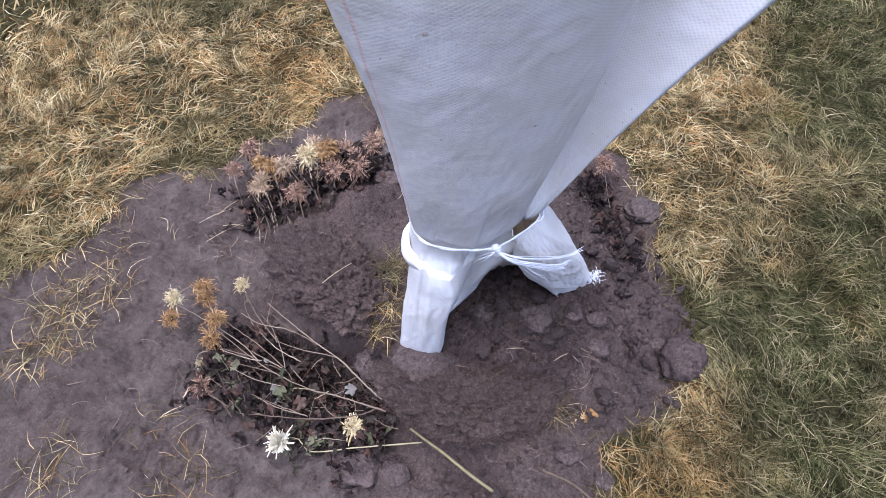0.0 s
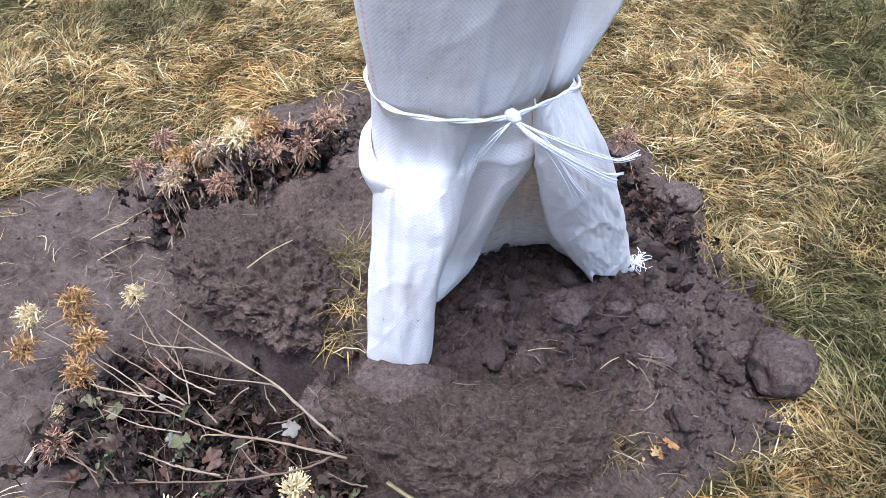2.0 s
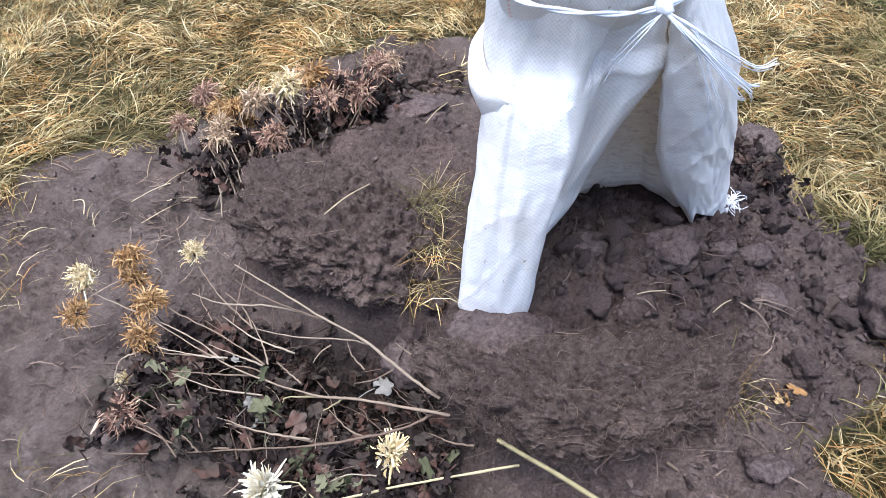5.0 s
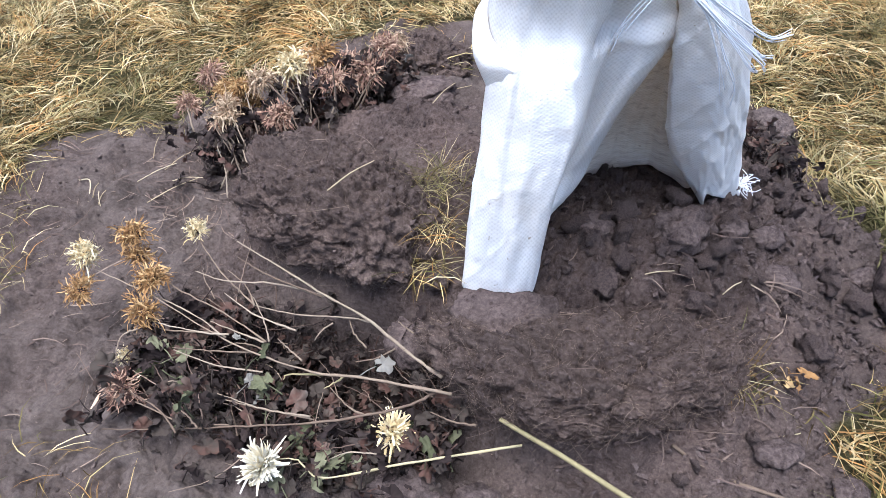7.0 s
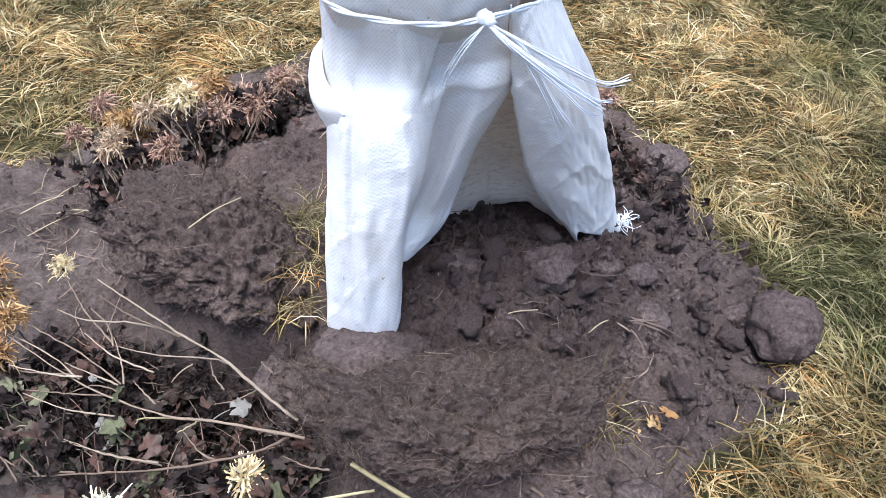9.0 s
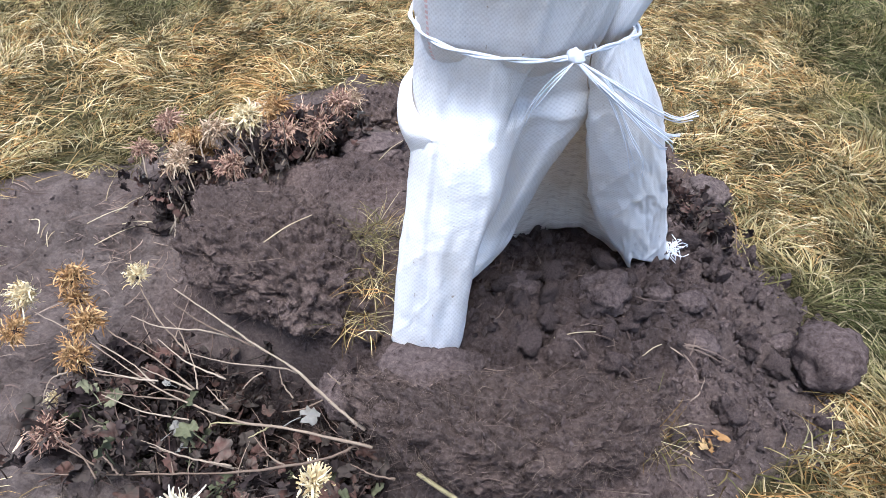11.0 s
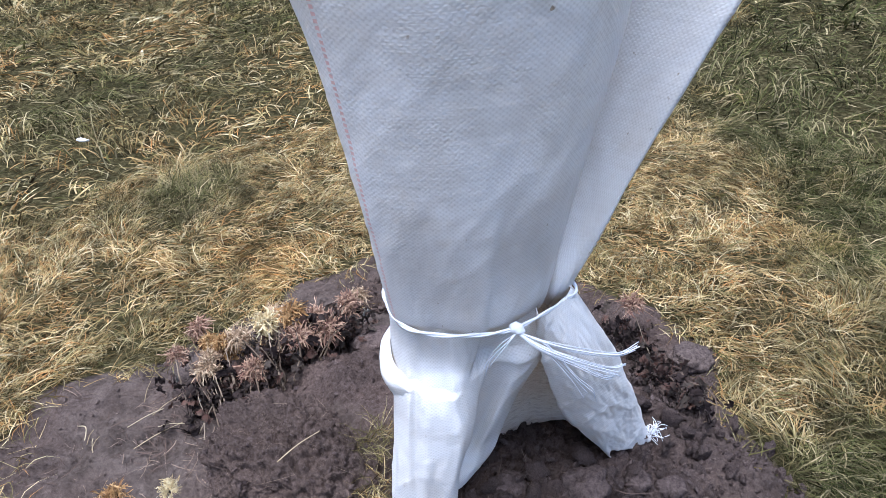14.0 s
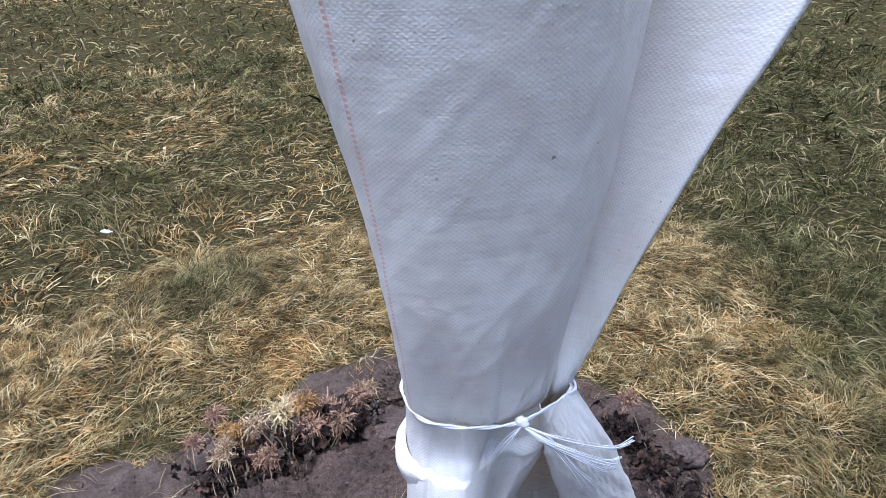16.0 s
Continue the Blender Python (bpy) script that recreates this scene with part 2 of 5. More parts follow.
def sack_material(name, stripe_at=None, stained=0.0, relief=0.12):
    """White woven plastic tape: rows of flat tapes over and under, a red marker tape, faint dirt."""
    m, nt, b = material(name, 0.42, 0.5)
    uv = nt.nodes.new("ShaderNodeUVMap")
    warp = noise_node(nt, 220.0, 2, 0.5, "UV")
    push = nt.nodes.new("ShaderNodeVectorMath")
    push.operation = "MULTIPLY_ADD"
    push.inputs[1].default_value = (0.0022, 0.0016, 0)
    nt.links.new(warp.outputs["Color"], push.inputs[0])
    nt.links.new(uv.outputs["UV"], push.inputs[2])
    parts = nt.nodes.new("ShaderNodeSeparateXYZ")
    nt.links.new(push.outputs[0], parts.inputs[0])

    def calc(op, a, b=None):
        n = nt.nodes.new("ShaderNodeMath")
        n.operation = op
        for socket, value in zip(n.inputs, (a, b)):
            if value is None:
                continue
            if isinstance(value, float):
                socket.default_value = value
            else:
                nt.links.new(value, socket)
        return n.outputs[0]

    across_tape = calc("SINE", calc("MULTIPLY", parts.outputs["X"], 2 * math.pi / 0.0056))
    along_tape = calc("SINE", calc("MULTIPLY", parts.outputs["Y"], 2 * math.pi / 0.0048))
    weave = calc("MULTIPLY", across_tape, along_tape)
    rows = calc("ABSOLUTE", along_tape)
    tapes = noise_node(nt, 1.0, 2, 0.6, "UV")
    stretch = nt.nodes.new("ShaderNodeVectorMath")
    stretch.operation = "MULTIPLY"
    stretch.inputs[1].default_value = (16.0, 380.0, 1.0)
    nt.links.new(uv.outputs["UV"], stretch.inputs[0])
    nt.links.new(stretch.outputs[0], tapes.inputs["Vector"])
    mixed = calc("ADD", calc("MULTIPLY", weave, 0.30), calc("ADD", calc("MULTIPLY", rows, 0.14), calc("MULTIPLY", tapes.outputs["Fac"], 0.55)))
    col = ramp_node(nt, mixed, [(0.08, (0.70, 0.69, 0.68)), (0.30, (0.84, 0.84, 0.84)), (0.60, (0.90, 0.90, 0.90))]).outputs["Color"]
    dirt = noise_node(nt, 14.0, 7, 0.7, "UV")
    dr = ramp_node(nt, dirt.outputs["Fac"], [(0.40, (1, 1, 1)), (0.78, (0.86, 0.82, 0.76))])
    col = mix_node(nt, 1.0, col, dr.outputs["Color"], "MULTIPLY")
    specks = noise_node(nt, 95.0, 2, 0.5, "UV")
    sr = ramp_node(nt, specks.outputs["Fac"], [(0.725, (1, 1, 1)), (0.77, (0.42, 0.33, 0.24))])
    col = mix_node(nt, 1.0, col, sr.outputs["Color"], "MULTIPLY")
    if stained:
        st = noise_node(nt, 1.0, 5, 0.7, "UV")
        flat = nt.nodes.new("ShaderNodeVectorMath")
        flat.operation = "MULTIPLY"
        flat.inputs[1].default_value = (70.0, 150.0, 1.0)
        nt.links.new(uv.outputs["UV"], flat.inputs[0])
        nt.links.new(flat.outputs[0], st.inputs["Vector"])
        rr = ramp_node(nt, st.outputs["Fac"], [(0.36, (0.95, 0.89, 0.80)), (0.52, (0.84, 0.74, 0.60)), (0.64, (0.46, 0.36, 0.27))])
        col = mix_node(nt, stained, col, mix_node(nt, 1.0, col, rr.outputs["Color"], "MULTIPLY"))
    if stripe_at is not None:
        sep = nt.nodes.new("ShaderNodeSeparateXYZ")
        nt.links.new(uv.outputs["UV"], sep.inputs[0])
        cmpn = nt.nodes.new("ShaderNodeMath")
        cmpn.operation = "COMPARE"
        cmpn.inputs[1].default_value = stripe_at
        cmpn.inputs[2].default_value = 0.0019
        nt.links.new(sep.outputs["X"], cmpn.inputs[0])
        dash = nt.nodes.new("ShaderNodeMath")
        dash.operation = "PINGPONG"
        dash.inputs[1].default_value = 0.0027
        nt.links.new(sep.outputs["Y"], dash.inputs[0])
        over = nt.nodes.new("ShaderNodeMath")
        over.operation = "GREATER_THAN"
        over.inputs[1].default_value = 0.0011
        nt.links.new(dash.outputs[0], over.inputs[0])
        both = nt.nodes.new("ShaderNodeMath")
        both.operation = "MULTIPLY"
        nt.links.new(cmpn.outputs[0], both.inputs[0])
        nt.links.new(over.outputs[0], both.inputs[1])
        col = mix_node(nt, both.outputs[0], col, (0.78, 0.48, 0.44))
    nt.links.new(col, b.inputs["Base Color"])
    fade = noise_node(nt, 17.0, 3, 0.6, "UV")
    fr = ramp_node(nt, fade.outputs["Fac"], [(0.36, (relief, relief, relief)), (0.62, (1, 1, 1))])
    one = bump_node(nt, b, calc("MULTIPLY", mixed, fr.outputs["Color"]), 0.42, 0.0009)
    crease = noise_node(nt, 38.0, 6, 0.62, "UV")
    two = bump_node(nt, b, crease.outputs["Fac"], 0.35, 0.006, one)
    tr = nt.nodes.new("ShaderNodeBsdfTranslucent")
    tr.inputs["Color"].default_value = (0.90, 0.80, 0.66, 1)
    nt.links.new(two.outputs["Normal"], tr.inputs["Normal"])
    mx = nt.nodes.new("ShaderNodeMixShader")
    mx.inputs[0].default_value = 0.32
    nt.links.new(b.outputs[0], mx.inputs[1])
    nt.links.new(tr.outputs[0], mx.inputs[2])
    nt.links.new(mx.outputs[0], nt.nodes["Material Output"].inputs["Surface"])
    return m


M_GROUND = ground_material()
M_CLOD = soil_material("dry_clod", (0.069, 0.052, 0.046), (0.101, 0.077, 0.069), (0.142, 0.110, 0.099))
M_CRUSTBIT = soil_material("dry_crust_crumbs", (0.073, 0.056, 0.049), (0.107, 0.083, 0.073), (0.155, 0.123, 0.109))
M_SOD = soil_material("root_bound_soil", (0.049, 0.036, 0.031), (0.078, 0.058, 0.049), (0.116, 0.088, 0.076))
M_SODBIT = soil_material("sod_crumbs", (0.060, 0.044, 0.038), (0.089, 0.067, 0.060), (0.128, 0.100, 0.087))
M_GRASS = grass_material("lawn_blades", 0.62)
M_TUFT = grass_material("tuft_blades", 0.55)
M_ROOT = tone_material("fine_roots", [(0.1, (0.026, 0.017, 0.014)), (0.55, (0.095, 0.066, 0.052)), (0.95, (0.258, 0.194, 0.142))], 0.8)
M_STRAW = tone_material("straw", [(0.1, (0.129, 0.095, 0.052)), (0.5, (0.284, 0.224, 0.138)), (0.9, (0.413, 0.353, 0.241))], 0.6)
M_STEM = tone_material("dry_stem", [(0.1, (0.065, 0.043, 0.031)), (0.45, (0.138, 0.101, 0.071)), (0.9, (0.258, 0.206, 0.150))], 0.65)
M_GREENSTEM = tone_material("green_stem", [(0.1, (0.129, 0.107, 0.052)), (0.5, (0.249, 0.206, 0.112)), (0.9, (0.361, 0.310, 0.189))], 0.6)
M_LEAF = tone_material("withered_leaf", [(0.1, (0.011, 0.008, 0.007)), (0.42, (0.027, 0.019, 0.017)), (0.6, (0.048, 0.038, 0.030)), (0.72, (0.070, 0.037, 0.028)), (0.84, (0.096, 0.076, 0.060)), (0.97, (0.200, 0.172, 0.144))], 0.75, 60.0, 0.15)
M_LEAFGREEN = tone_material("green_leaf", [(0.1, (0.029, 0.031, 0.017)), (0.5, (0.072, 0.072, 0.038)), (0.9, (0.153, 0.145, 0.089))], 0.6, 60.0, 0.15)
M_PALELEAF = tone_material("pale_leaf", [(0.2, (0.10, 0.09, 0.075)), (0.8, (0.18, 0.165, 0.14))], 0.8, 60.0, 0.1)
M_PETALWHITE = tone_material("white_petals", [(0.1, (0.473, 0.387, 0.232)), (0.4, (0.516, 0.464, 0.335)), (0.9, (0.636, 0.611, 0.525))], 0.6, 120.0, 0.2)
M_PETALCREAM = tone_material("cream_petals", [(0.1, (0.292, 0.189, 0.077)), (0.5, (0.516, 0.413, 0.224)), (0.9, (0.671, 0.602, 0.413))], 0.65, 120.0, 0.2)
M_PETALRUST = tone_material("rust_petals", [(0.1, (0.103, 0.050, 0.022)), (0.5, (0.292, 0.163, 0.065)), (0.9, (0.499, 0.353, 0.172))], 0.7, 120.0, 0.2)
M_PETALBROWN = tone_material("dry_petals", [(0.1, (0.085, 0.042, 0.032)), (0.35, (0.20, 0.112, 0.082)), (0.62, (0.34, 0.215, 0.145)), (0.95, (0.56, 0.43, 0.30))], 0.7, 120.0, 0.2)
M_PETALTAN = tone_material("tan_petals", [(0.1, (0.138, 0.079, 0.050)), (0.5, (0.327, 0.228, 0.142)), (0.9, (0.550, 0.439, 0.297))], 0.7, 120.0, 0.2)
M_STRING = tone_material("white_twine", [(0.1, (0.72, 0.72, 0.74)), (0.9, (0.86, 0.86, 0.87))], 0.45, 400.0, 0.1, 0.0004, 0.4)
M_DARKSTEM = tone_material("dark_stem", [(0.1, (0.04, 0.026, 0.02)), (0.5, (0.12, 0.083, 0.062)), (0.95, (0.27, 0.21, 0.15))], 0.8)
M_SACK = sack_material("woven_sack", 0.052)
M_SACKLOW = sack_material("woven_sack_skirt", None, 0.0, 0.6)
M_SACKIN = sack_material("woven_sack_inner", None, 0.75)
M_PAPER = tone_material("pale_scrap", [(0.1, (0.42, 0.42, 0.40)), (0.9, (0.62, 0.62, 0.60))], 0.7)

# ---- ground: lawn, dug bed, mound ----
BED = np.array([(-1.15, -0.72), (-1.06, -0.42), (-1.03, -0.26), (-0.94, -0.18), (-0.91, -0.06), (-0.92, 0.05), (-0.87, 0.14),
                (-0.755, 0.22), (-0.66, 0.40), (-0.60, 0.53), (-0.51, 0.65), (-0.37, 0.72), (-0.18, 0.74), (0.0, 0.71), (0.16, 0.655),
                (0.275, 0.56), (0.305, 0.43), (0.365, 0.33), (0.44, 0.27), (0.455, 0.18), (0.435, 0.10), (0.435, 0.03), (0.345, -0.04),
                (0.32, -0.08), (0.36, -0.14), (0.38, -0.3), (0.30, -0.5), (-0.2, -0.68), (-0.8, -0.8)])


def bed_depth(x, y):
    """Metres inside (+) or outside (-) the dug bed."""
    x, y = np.asarray(x, float), np.asarray(y, float)
    best = np.full(x.shape, 1e9)
    inside = np.zeros(x.shape, bool)
    for (ax, ay), (bx, by) in zip(BED, np.roll(BED, -1, axis=0)):
        ex, ey = bx - ax, by - ay
        k = np.clip(((x - ax) * ex + (y - ay) * ey) / (ex * ex + ey * ey), 0, 1)
        best = np.minimum(best, np.hypot(x - ax - k * ex, y - ay - k * ey))
        cross = ((ay > y) != (by > y)) & (x < (bx - ax) * (y - ay) / (by - ay + 1e-12) + ax)
        inside ^= cross
    return np.where(inside, best, -best) + 0.018 * vnoise(x, y, 14, 5) + 0.012 * vnoise(x, y, 33, 6)


def hill(x, y, cx, cy, rx, ry, h, p=2.2):
    return h * np.exp(-(((x - cx) / rx) ** 2 + ((y - cy) / ry) ** 2) ** (p / 2))


def land(x, y, relief=True):
    """Height of the ground."""
    x, y = np.asarray(x, float), np.asarray(y, float)
    d = bed_depth(x, y)
    soil = smooth(-0.01, 0.04, d)
    z = 0.012 * vnoise(x, y, 2.2, 40) * (1 - soil) + 0.05 * vnoise(x, y, 0.13, 41) * smooth(2.5, 7, np.hypot(x, y))
    z = z + hill(x, y, 0.0, 0.09, 0.29, 0.29, 0.160)
    z = z + hill(x, y, -0.33, 0.20, 0.17, 0.15, 0.088)
    z = z + hill(x, y, -0.32, -0.01, 0.15, 0.10, 0.06)
    z = z - hill(x, y, 0.09, -0.055, 0.12, 0.022, 0.024) - hill(x, y, 0.07, -0.230, 0.21, 0.045, 0.045)
    z = z + hill(x, y, -0.33, 0.44, 0.10, 0.08, 0.03)
    z = z - hill(x, y, -0.24, -0.180, 0.15, 0.065, 0.105) - hill(x, y, -0.185, -0.155, 0.08, 0.045, 0.10)
    z = z + hill(x, y, -0.02, -0.34, 0.25, 0.06, 0.012)
    if relief:
        mound = smooth(0.015, 0.10, z)
        right = smooth(-0.12, 0.05, x + 0.2 * y)
        rough = smooth(-0.35, 0.45, vnoise(x, y, 11, 57) + 0.5 * vnoise(x, y, 27, 58))
        loose = soil * (0.16 + 0.84 * mound * (0.35 + 0.65 * right)) * (0.12 + 0.88 * rough)
        wx, wy = x + 0.006 * vnoise(x, y, 60, 51) + 0.003 * vnoise(x, y, 150, 52), y + 0.006 * vnoise(x, y, 60, 53) + 0.003 * vnoise(x, y, 150, 54)
        patch = smooth(-0.5, 0.5, vnoise(x, y, 19, 59))
        crumb = 0.9 * bumps(wx + 3, wy, 44, 63) + 1.0 * bumps(wx, wy + 5, 85, 66) + 1.1 * patch * bumps(wx + 7, wy, 150, 67) + 1.0 * bumps(wx, wy + 9, 230, 64)
        crevice = np.maximum(0, 1 - 5 * np.abs(vnoise(wx, wy, 26, 69))) * smooth(-0.2, 0.5, vnoise(x, y, 8, 68))
        z = z + soil * (0.008 * fbm(x, y, 9, 3, 50) + 0.0045 * fbm(x, y, 34, 4, 55))
        z = z + loose * (1.0 * bumps(wx, wy, 20, 60) + crumb + 0.005 * fbm(x, y, 70, 3, 65) - 0.008 * crevice)
        z = z + soil * (1 - mound) * (0.014 * np.abs(vnoise(x + 0.3 * y, y, 13, 70)) + 0.0085 * fbm(x, y, 26, 4, 71) + 0.9 * rough * bumps(wx, wy, 50, 72) + 0.7 * rough * bumps(wx, wy, 120, 73) - 0.010 * crevice)
        z = z + soil * 0.0022 * fbm(x, y, 170, 2, 77)
    return z


def height(x, y):
    return float(land(np.array([x]), np.array([y]))[0])


def axis_steps(lo, near_lo, near_hi, hi, fine, step, far):
    """Closely spaced over the mound, wider over the bed, and ever wider out to the horizon."""
    out, s, v = [], step, hi
    while v < far:
        out.append(v)
        s *= 1.22
        v += s
    low, s, v = [], step, lo - step
    while v > -far:
        low.append(v)
        s *= 1.22
        v -= s
    middle = [*np.arange(lo, near_lo, step), *np.arange(near_lo, near_hi, fine), *np.arange(near_hi, hi, step)]
    return np.array(low[::-1] + middle + out)


GX = axis_steps(-1.10, -0.60, 0.46, 0.52, 0.0026, 0.0045, 900.0)
GY = axis_steps(-0.50, -0.38, 0.32, 0.72, 0.0026, 0.0045, 900.0)
gx, gy = np.meshgrid(GX, GY)
gz = land(gx, gy)
ground_mesh = mesh_of("ground", np.stack([gx.ravel(), gy.ravel(), gz.ravel()], 1), grid_faces(len(GX), len(GY)))
soil_at = ground_mesh.attributes.new("soil", "FLOAT", "POINT")
soil_at.data.foreach_set("value", smooth(-0.03, 0.03, bed_depth(gx, gy)).ravel().astype(np.float32))
crust_at = ground_mesh.attributes.new("crust", "FLOAT", "POINT")
crust_at.data.foreach_set("value", np.clip((1 - smooth(0.01, 0.09, land(gx, gy, False))) * (0.75 + 0.5 * vnoise(gx, gy, 7, 95)) + 0.5 * smooth(0.2, 0.8, vnoise(gx, gy, 11, 96)), 0, 1).ravel().astype(np.float32) * ((0.25 + 0.75 * smooth(0.12, -0.15, gx) + 0.15 * smooth(0.16, 0.28, gx)) * (1 - hill(gx, gy, -0.25, -0.20, 0.21, 0.11, 1.0))).ravel().astype(np.float32))
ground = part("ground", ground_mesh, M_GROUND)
tagged(ground, "bare brown dug soil heaped into a mound in a lawn", "ground", kind="structure")

# ---- lawn ----
def blades(x, y, z, azimuth, length, width, rise, living):
    """Bent, tapering grass blades as one mesh."""
    n = len(x)
    u = np.array([0.0, 0.3, 0.65, 1.0])
    wide = np.array([0.8, 1.0, 0.75])
    dx, dy = np.cos(azimuth), np.sin(azimuth)
    bend = RNG.uniform(-0.9, 0.9, n)
    tilt = RNG.uniform(-0.9, 0.9, n)
    verts = np.zeros((n, 7, 3), np.float32)
    for k in range(4):
        s = length * u[k]
        px = x + dx * s - dy * bend * s * u[k]
        py = y + dy * s + dx * bend * s * u[k]
        pz = z + rise * length * (1 - (1 - u[k] * 1.35) ** 2) * 0.9
        pz = np.maximum(pz, z - 0.004 + 0.004 * k * 0)
        if k == 3:
            verts[:, 6] = np.stack([px, py, pz], 1)
        else:
            w = 0.5 * width * wide[k]
            ox, oy, oz = -dy * w * np.cos(tilt), dx * w * np.cos(tilt), w * np.sin(tilt)
            verts[:, 2 * k] = np.stack([px - ox, py - oy, pz - oz], 1)
            verts[:, 2 * k + 1] = np.stack([px + ox, py + oy, pz + oz], 1)
    base = (np.arange(n) * 7)[:, None]
    quads = np.concatenate([base + np.array([[0, 1, 3, 2]]), base + np.array([[2, 3, 5, 4]])])
    tris = base + np.array([[4, 5, 6]])
    me = bpy.data.meshes.new("blades")
    me.vertices.add(n * 7)
    me.vertices.foreach_set("co", verts.ravel())
    loops = np.concatenate([quads.ravel(), tris.ravel()]).astype(np.int32)
    me.loops.add(len(loops))
    me.loops.foreach_set("vertex_index", loops)
    sizes = np.concatenate([np.full(len(quads), 4), np.full(n, 3)])
    me.polygons.add(len(sizes))
    me.polygons.foreach_set("loop_start", np.concatenate([[0], np.cumsum(sizes)[:-1]]).astype(np.int32))
    me.update(calc_edges=True)
    me.polygons.foreach_set("use_smooth", np.ones(len(me.polygons), bool))
    at = me.attributes.new("living", "FLOAT", "POINT")
    at.data.foreach_set("value", np.repeat(living, 7).astype(np.float32))
    return me


def living_at(x, y):
    """How green the lawn is: strawy round the bed, greener farther out."""
    r = np.hypot(x + 0.1, y - 0.1) + 0.7 * vnoise(x, y, 0.9, 93) + 0.3 * vnoise(x, y, 2.7, 94)
    v = 0.03 + 0.17 * smooth(0.7, 2.4, r) + 0.07 * smooth(-0.2, -1.2, x) * smooth(0.6, 1.2, y)
    v = v + 0.14 * np.exp(-((x - 0.48) ** 2 / 0.05 + (y + 0.05) ** 2 / 0.06)) + 0.24 * smooth(0.28, 0.65, x) + 0.28 * smooth(0.05, 0.5, x) * smooth(0.25, 0.8, y) + 0.16 * np.exp(-((x - 0.62) ** 2 / 0.03 + (y - 0.42) ** 2 / 0.02)) + 0.08 * np.exp(-((x - 0.70) ** 2 / 0.12 + (y - 0.15) ** 2 / 0.45))
    return v + 0.10 * vnoise(x, y, 1.1, 90) + 0.20 * vnoise(x, y, 3.4, 91) + 0.12 * vnoise(x, y, 9.0, 92)


def lawn(name, label, count, x0, x1, y0, y1, r0, r1, length, width, rise):
    x, y = RNG.uniform(x0, x1, count), RNG.uniform(y0, y1, count)
    r = np.hypot(x, y - 0.1)
    keep = (r >= r0) & (r < r1) & (bed_depth(x, y) + RNG.normal(0, 0.016, count) + 0.016 * vnoise(x, y, 13, 87) < 0.004)
    x, y = x[keep], y[keep]
    clump = vnoise(x, y, 16, 80)
    keep = RNG.uniform(0, 1, len(x)) < 0.76 + 0.72 * clump
    x, y = x[keep], y[keep]
    n = len(x)
    flow = 3.0 * vnoise(x, y, 3.3, 81) + 3.0 * vnoise(x, y, 8.0, 82)
    az = flow + RNG.normal(0, 0.95, n)
    green = living_at(x, y)
    up = (0.02 + 0.46 * RNG.uniform(0, 1, n) ** 1.5) * rise * (1 + 1.2 * smooth(0.0, 0.3, green)) * (1 + 0.6 * vnoise(x, y, 12, 83)) * (1 + 0.5 * vnoise(x, y, 4.5, 84))
    z = land(x, y, False) + RNG.uniform(-0.004, 0.012, n) * np.minimum(1, r1)
    ln = length * RNG.uniform(0.55, 1.35, n)
    wd = width * RNG.uniform(0.6, 1.25, n)
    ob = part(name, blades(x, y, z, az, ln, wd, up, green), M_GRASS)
    return tagged(ob, label, "grass", kind="stuff")


lawn("lawn_grass", "matted straw-yellow and olive lawn grass round the dug bed", 390000, -1.9, 1.5, -0.62, 1.9, 0.0, 1.55, 0.050, 0.0019, 0.85)
lawn("lawn_grass", "matted straw-yellow lawn grass behind the path", 60000, -1.9, 1.5, -1.5, -0.62, 0.0, 1.55, 0.056, 0.0028, 0.85)
lawn("meadow_grass", "patchy green and straw lawn grass farther out", 245000, -4.6, 2.6, -2.8, 4.6, 1.5, 4.7, 0.062, 0.0042, 0.85)
lawn("distant_grass", "dull green and yellow lawn grass in the distance", 85000, -10.0, 6.0, -4.0, 11.0, 2.6, 11.5, 0.085, 0.0115, 0.85)


def tuft(x, y, count, spread, length, width, rise, label, living, z=None, aim=None):
    a = RNG.uniform(0, 2 * math.pi, count) if aim is None else RNG.normal(aim[0], aim[1], count)
    r = spread * np.sqrt(RNG.uniform(0, 1, count))
    t = RNG.uniform(0, 2 * math.pi, count)
    px, py = x + r * np.cos(t), y + r * np.sin(t)
    pz = land(px, py) if z is None else np.full(count, z)
    me = blades(px - x, py - y, pz - pz.mean(), a, length * RNG.uniform(0.5, 1.3, count), width * RNG.uniform(0.6, 1.2, count),
                rise * RNG.uniform(0.4, 1.2, count), np.full(count, living))
    ob = part("grass_tuft", me, M_TUFT)
    ob.location = (x, y, float(pz.mean()))
    return tagged(ob, label, "grass", "grass tufts in the soil", "stuff")


tuft(-0.178, 0.045, 150, 0.034, 0.040, 0.0010, 0.6, "green and straw grass tuft standing in the mound", 0.20, 0.160)
tuft(-0.156, -0.02, 90, 0.026, 0.045, 0.0011, 0.5, "straw-yellow grass tuft drooping over soil", -0.1, 0.150)
tuft(-0.155, -0.065, 80, 0.026, 0.045, 0.0011, 0.35, "flattened dry straw tuft on the mound", -0.4, 0.125)
tuft(0.222, -0.06, 70, 0.022, 0.042, 0.0013, 0.9, "straw and green grass tuft on the slope", 0.05)
tuft(-0.35, 0.49, 110, 0.045, 0.08, 0.0018, 0.5, "dry straw tuft hanging over the soil edge", -0.3)
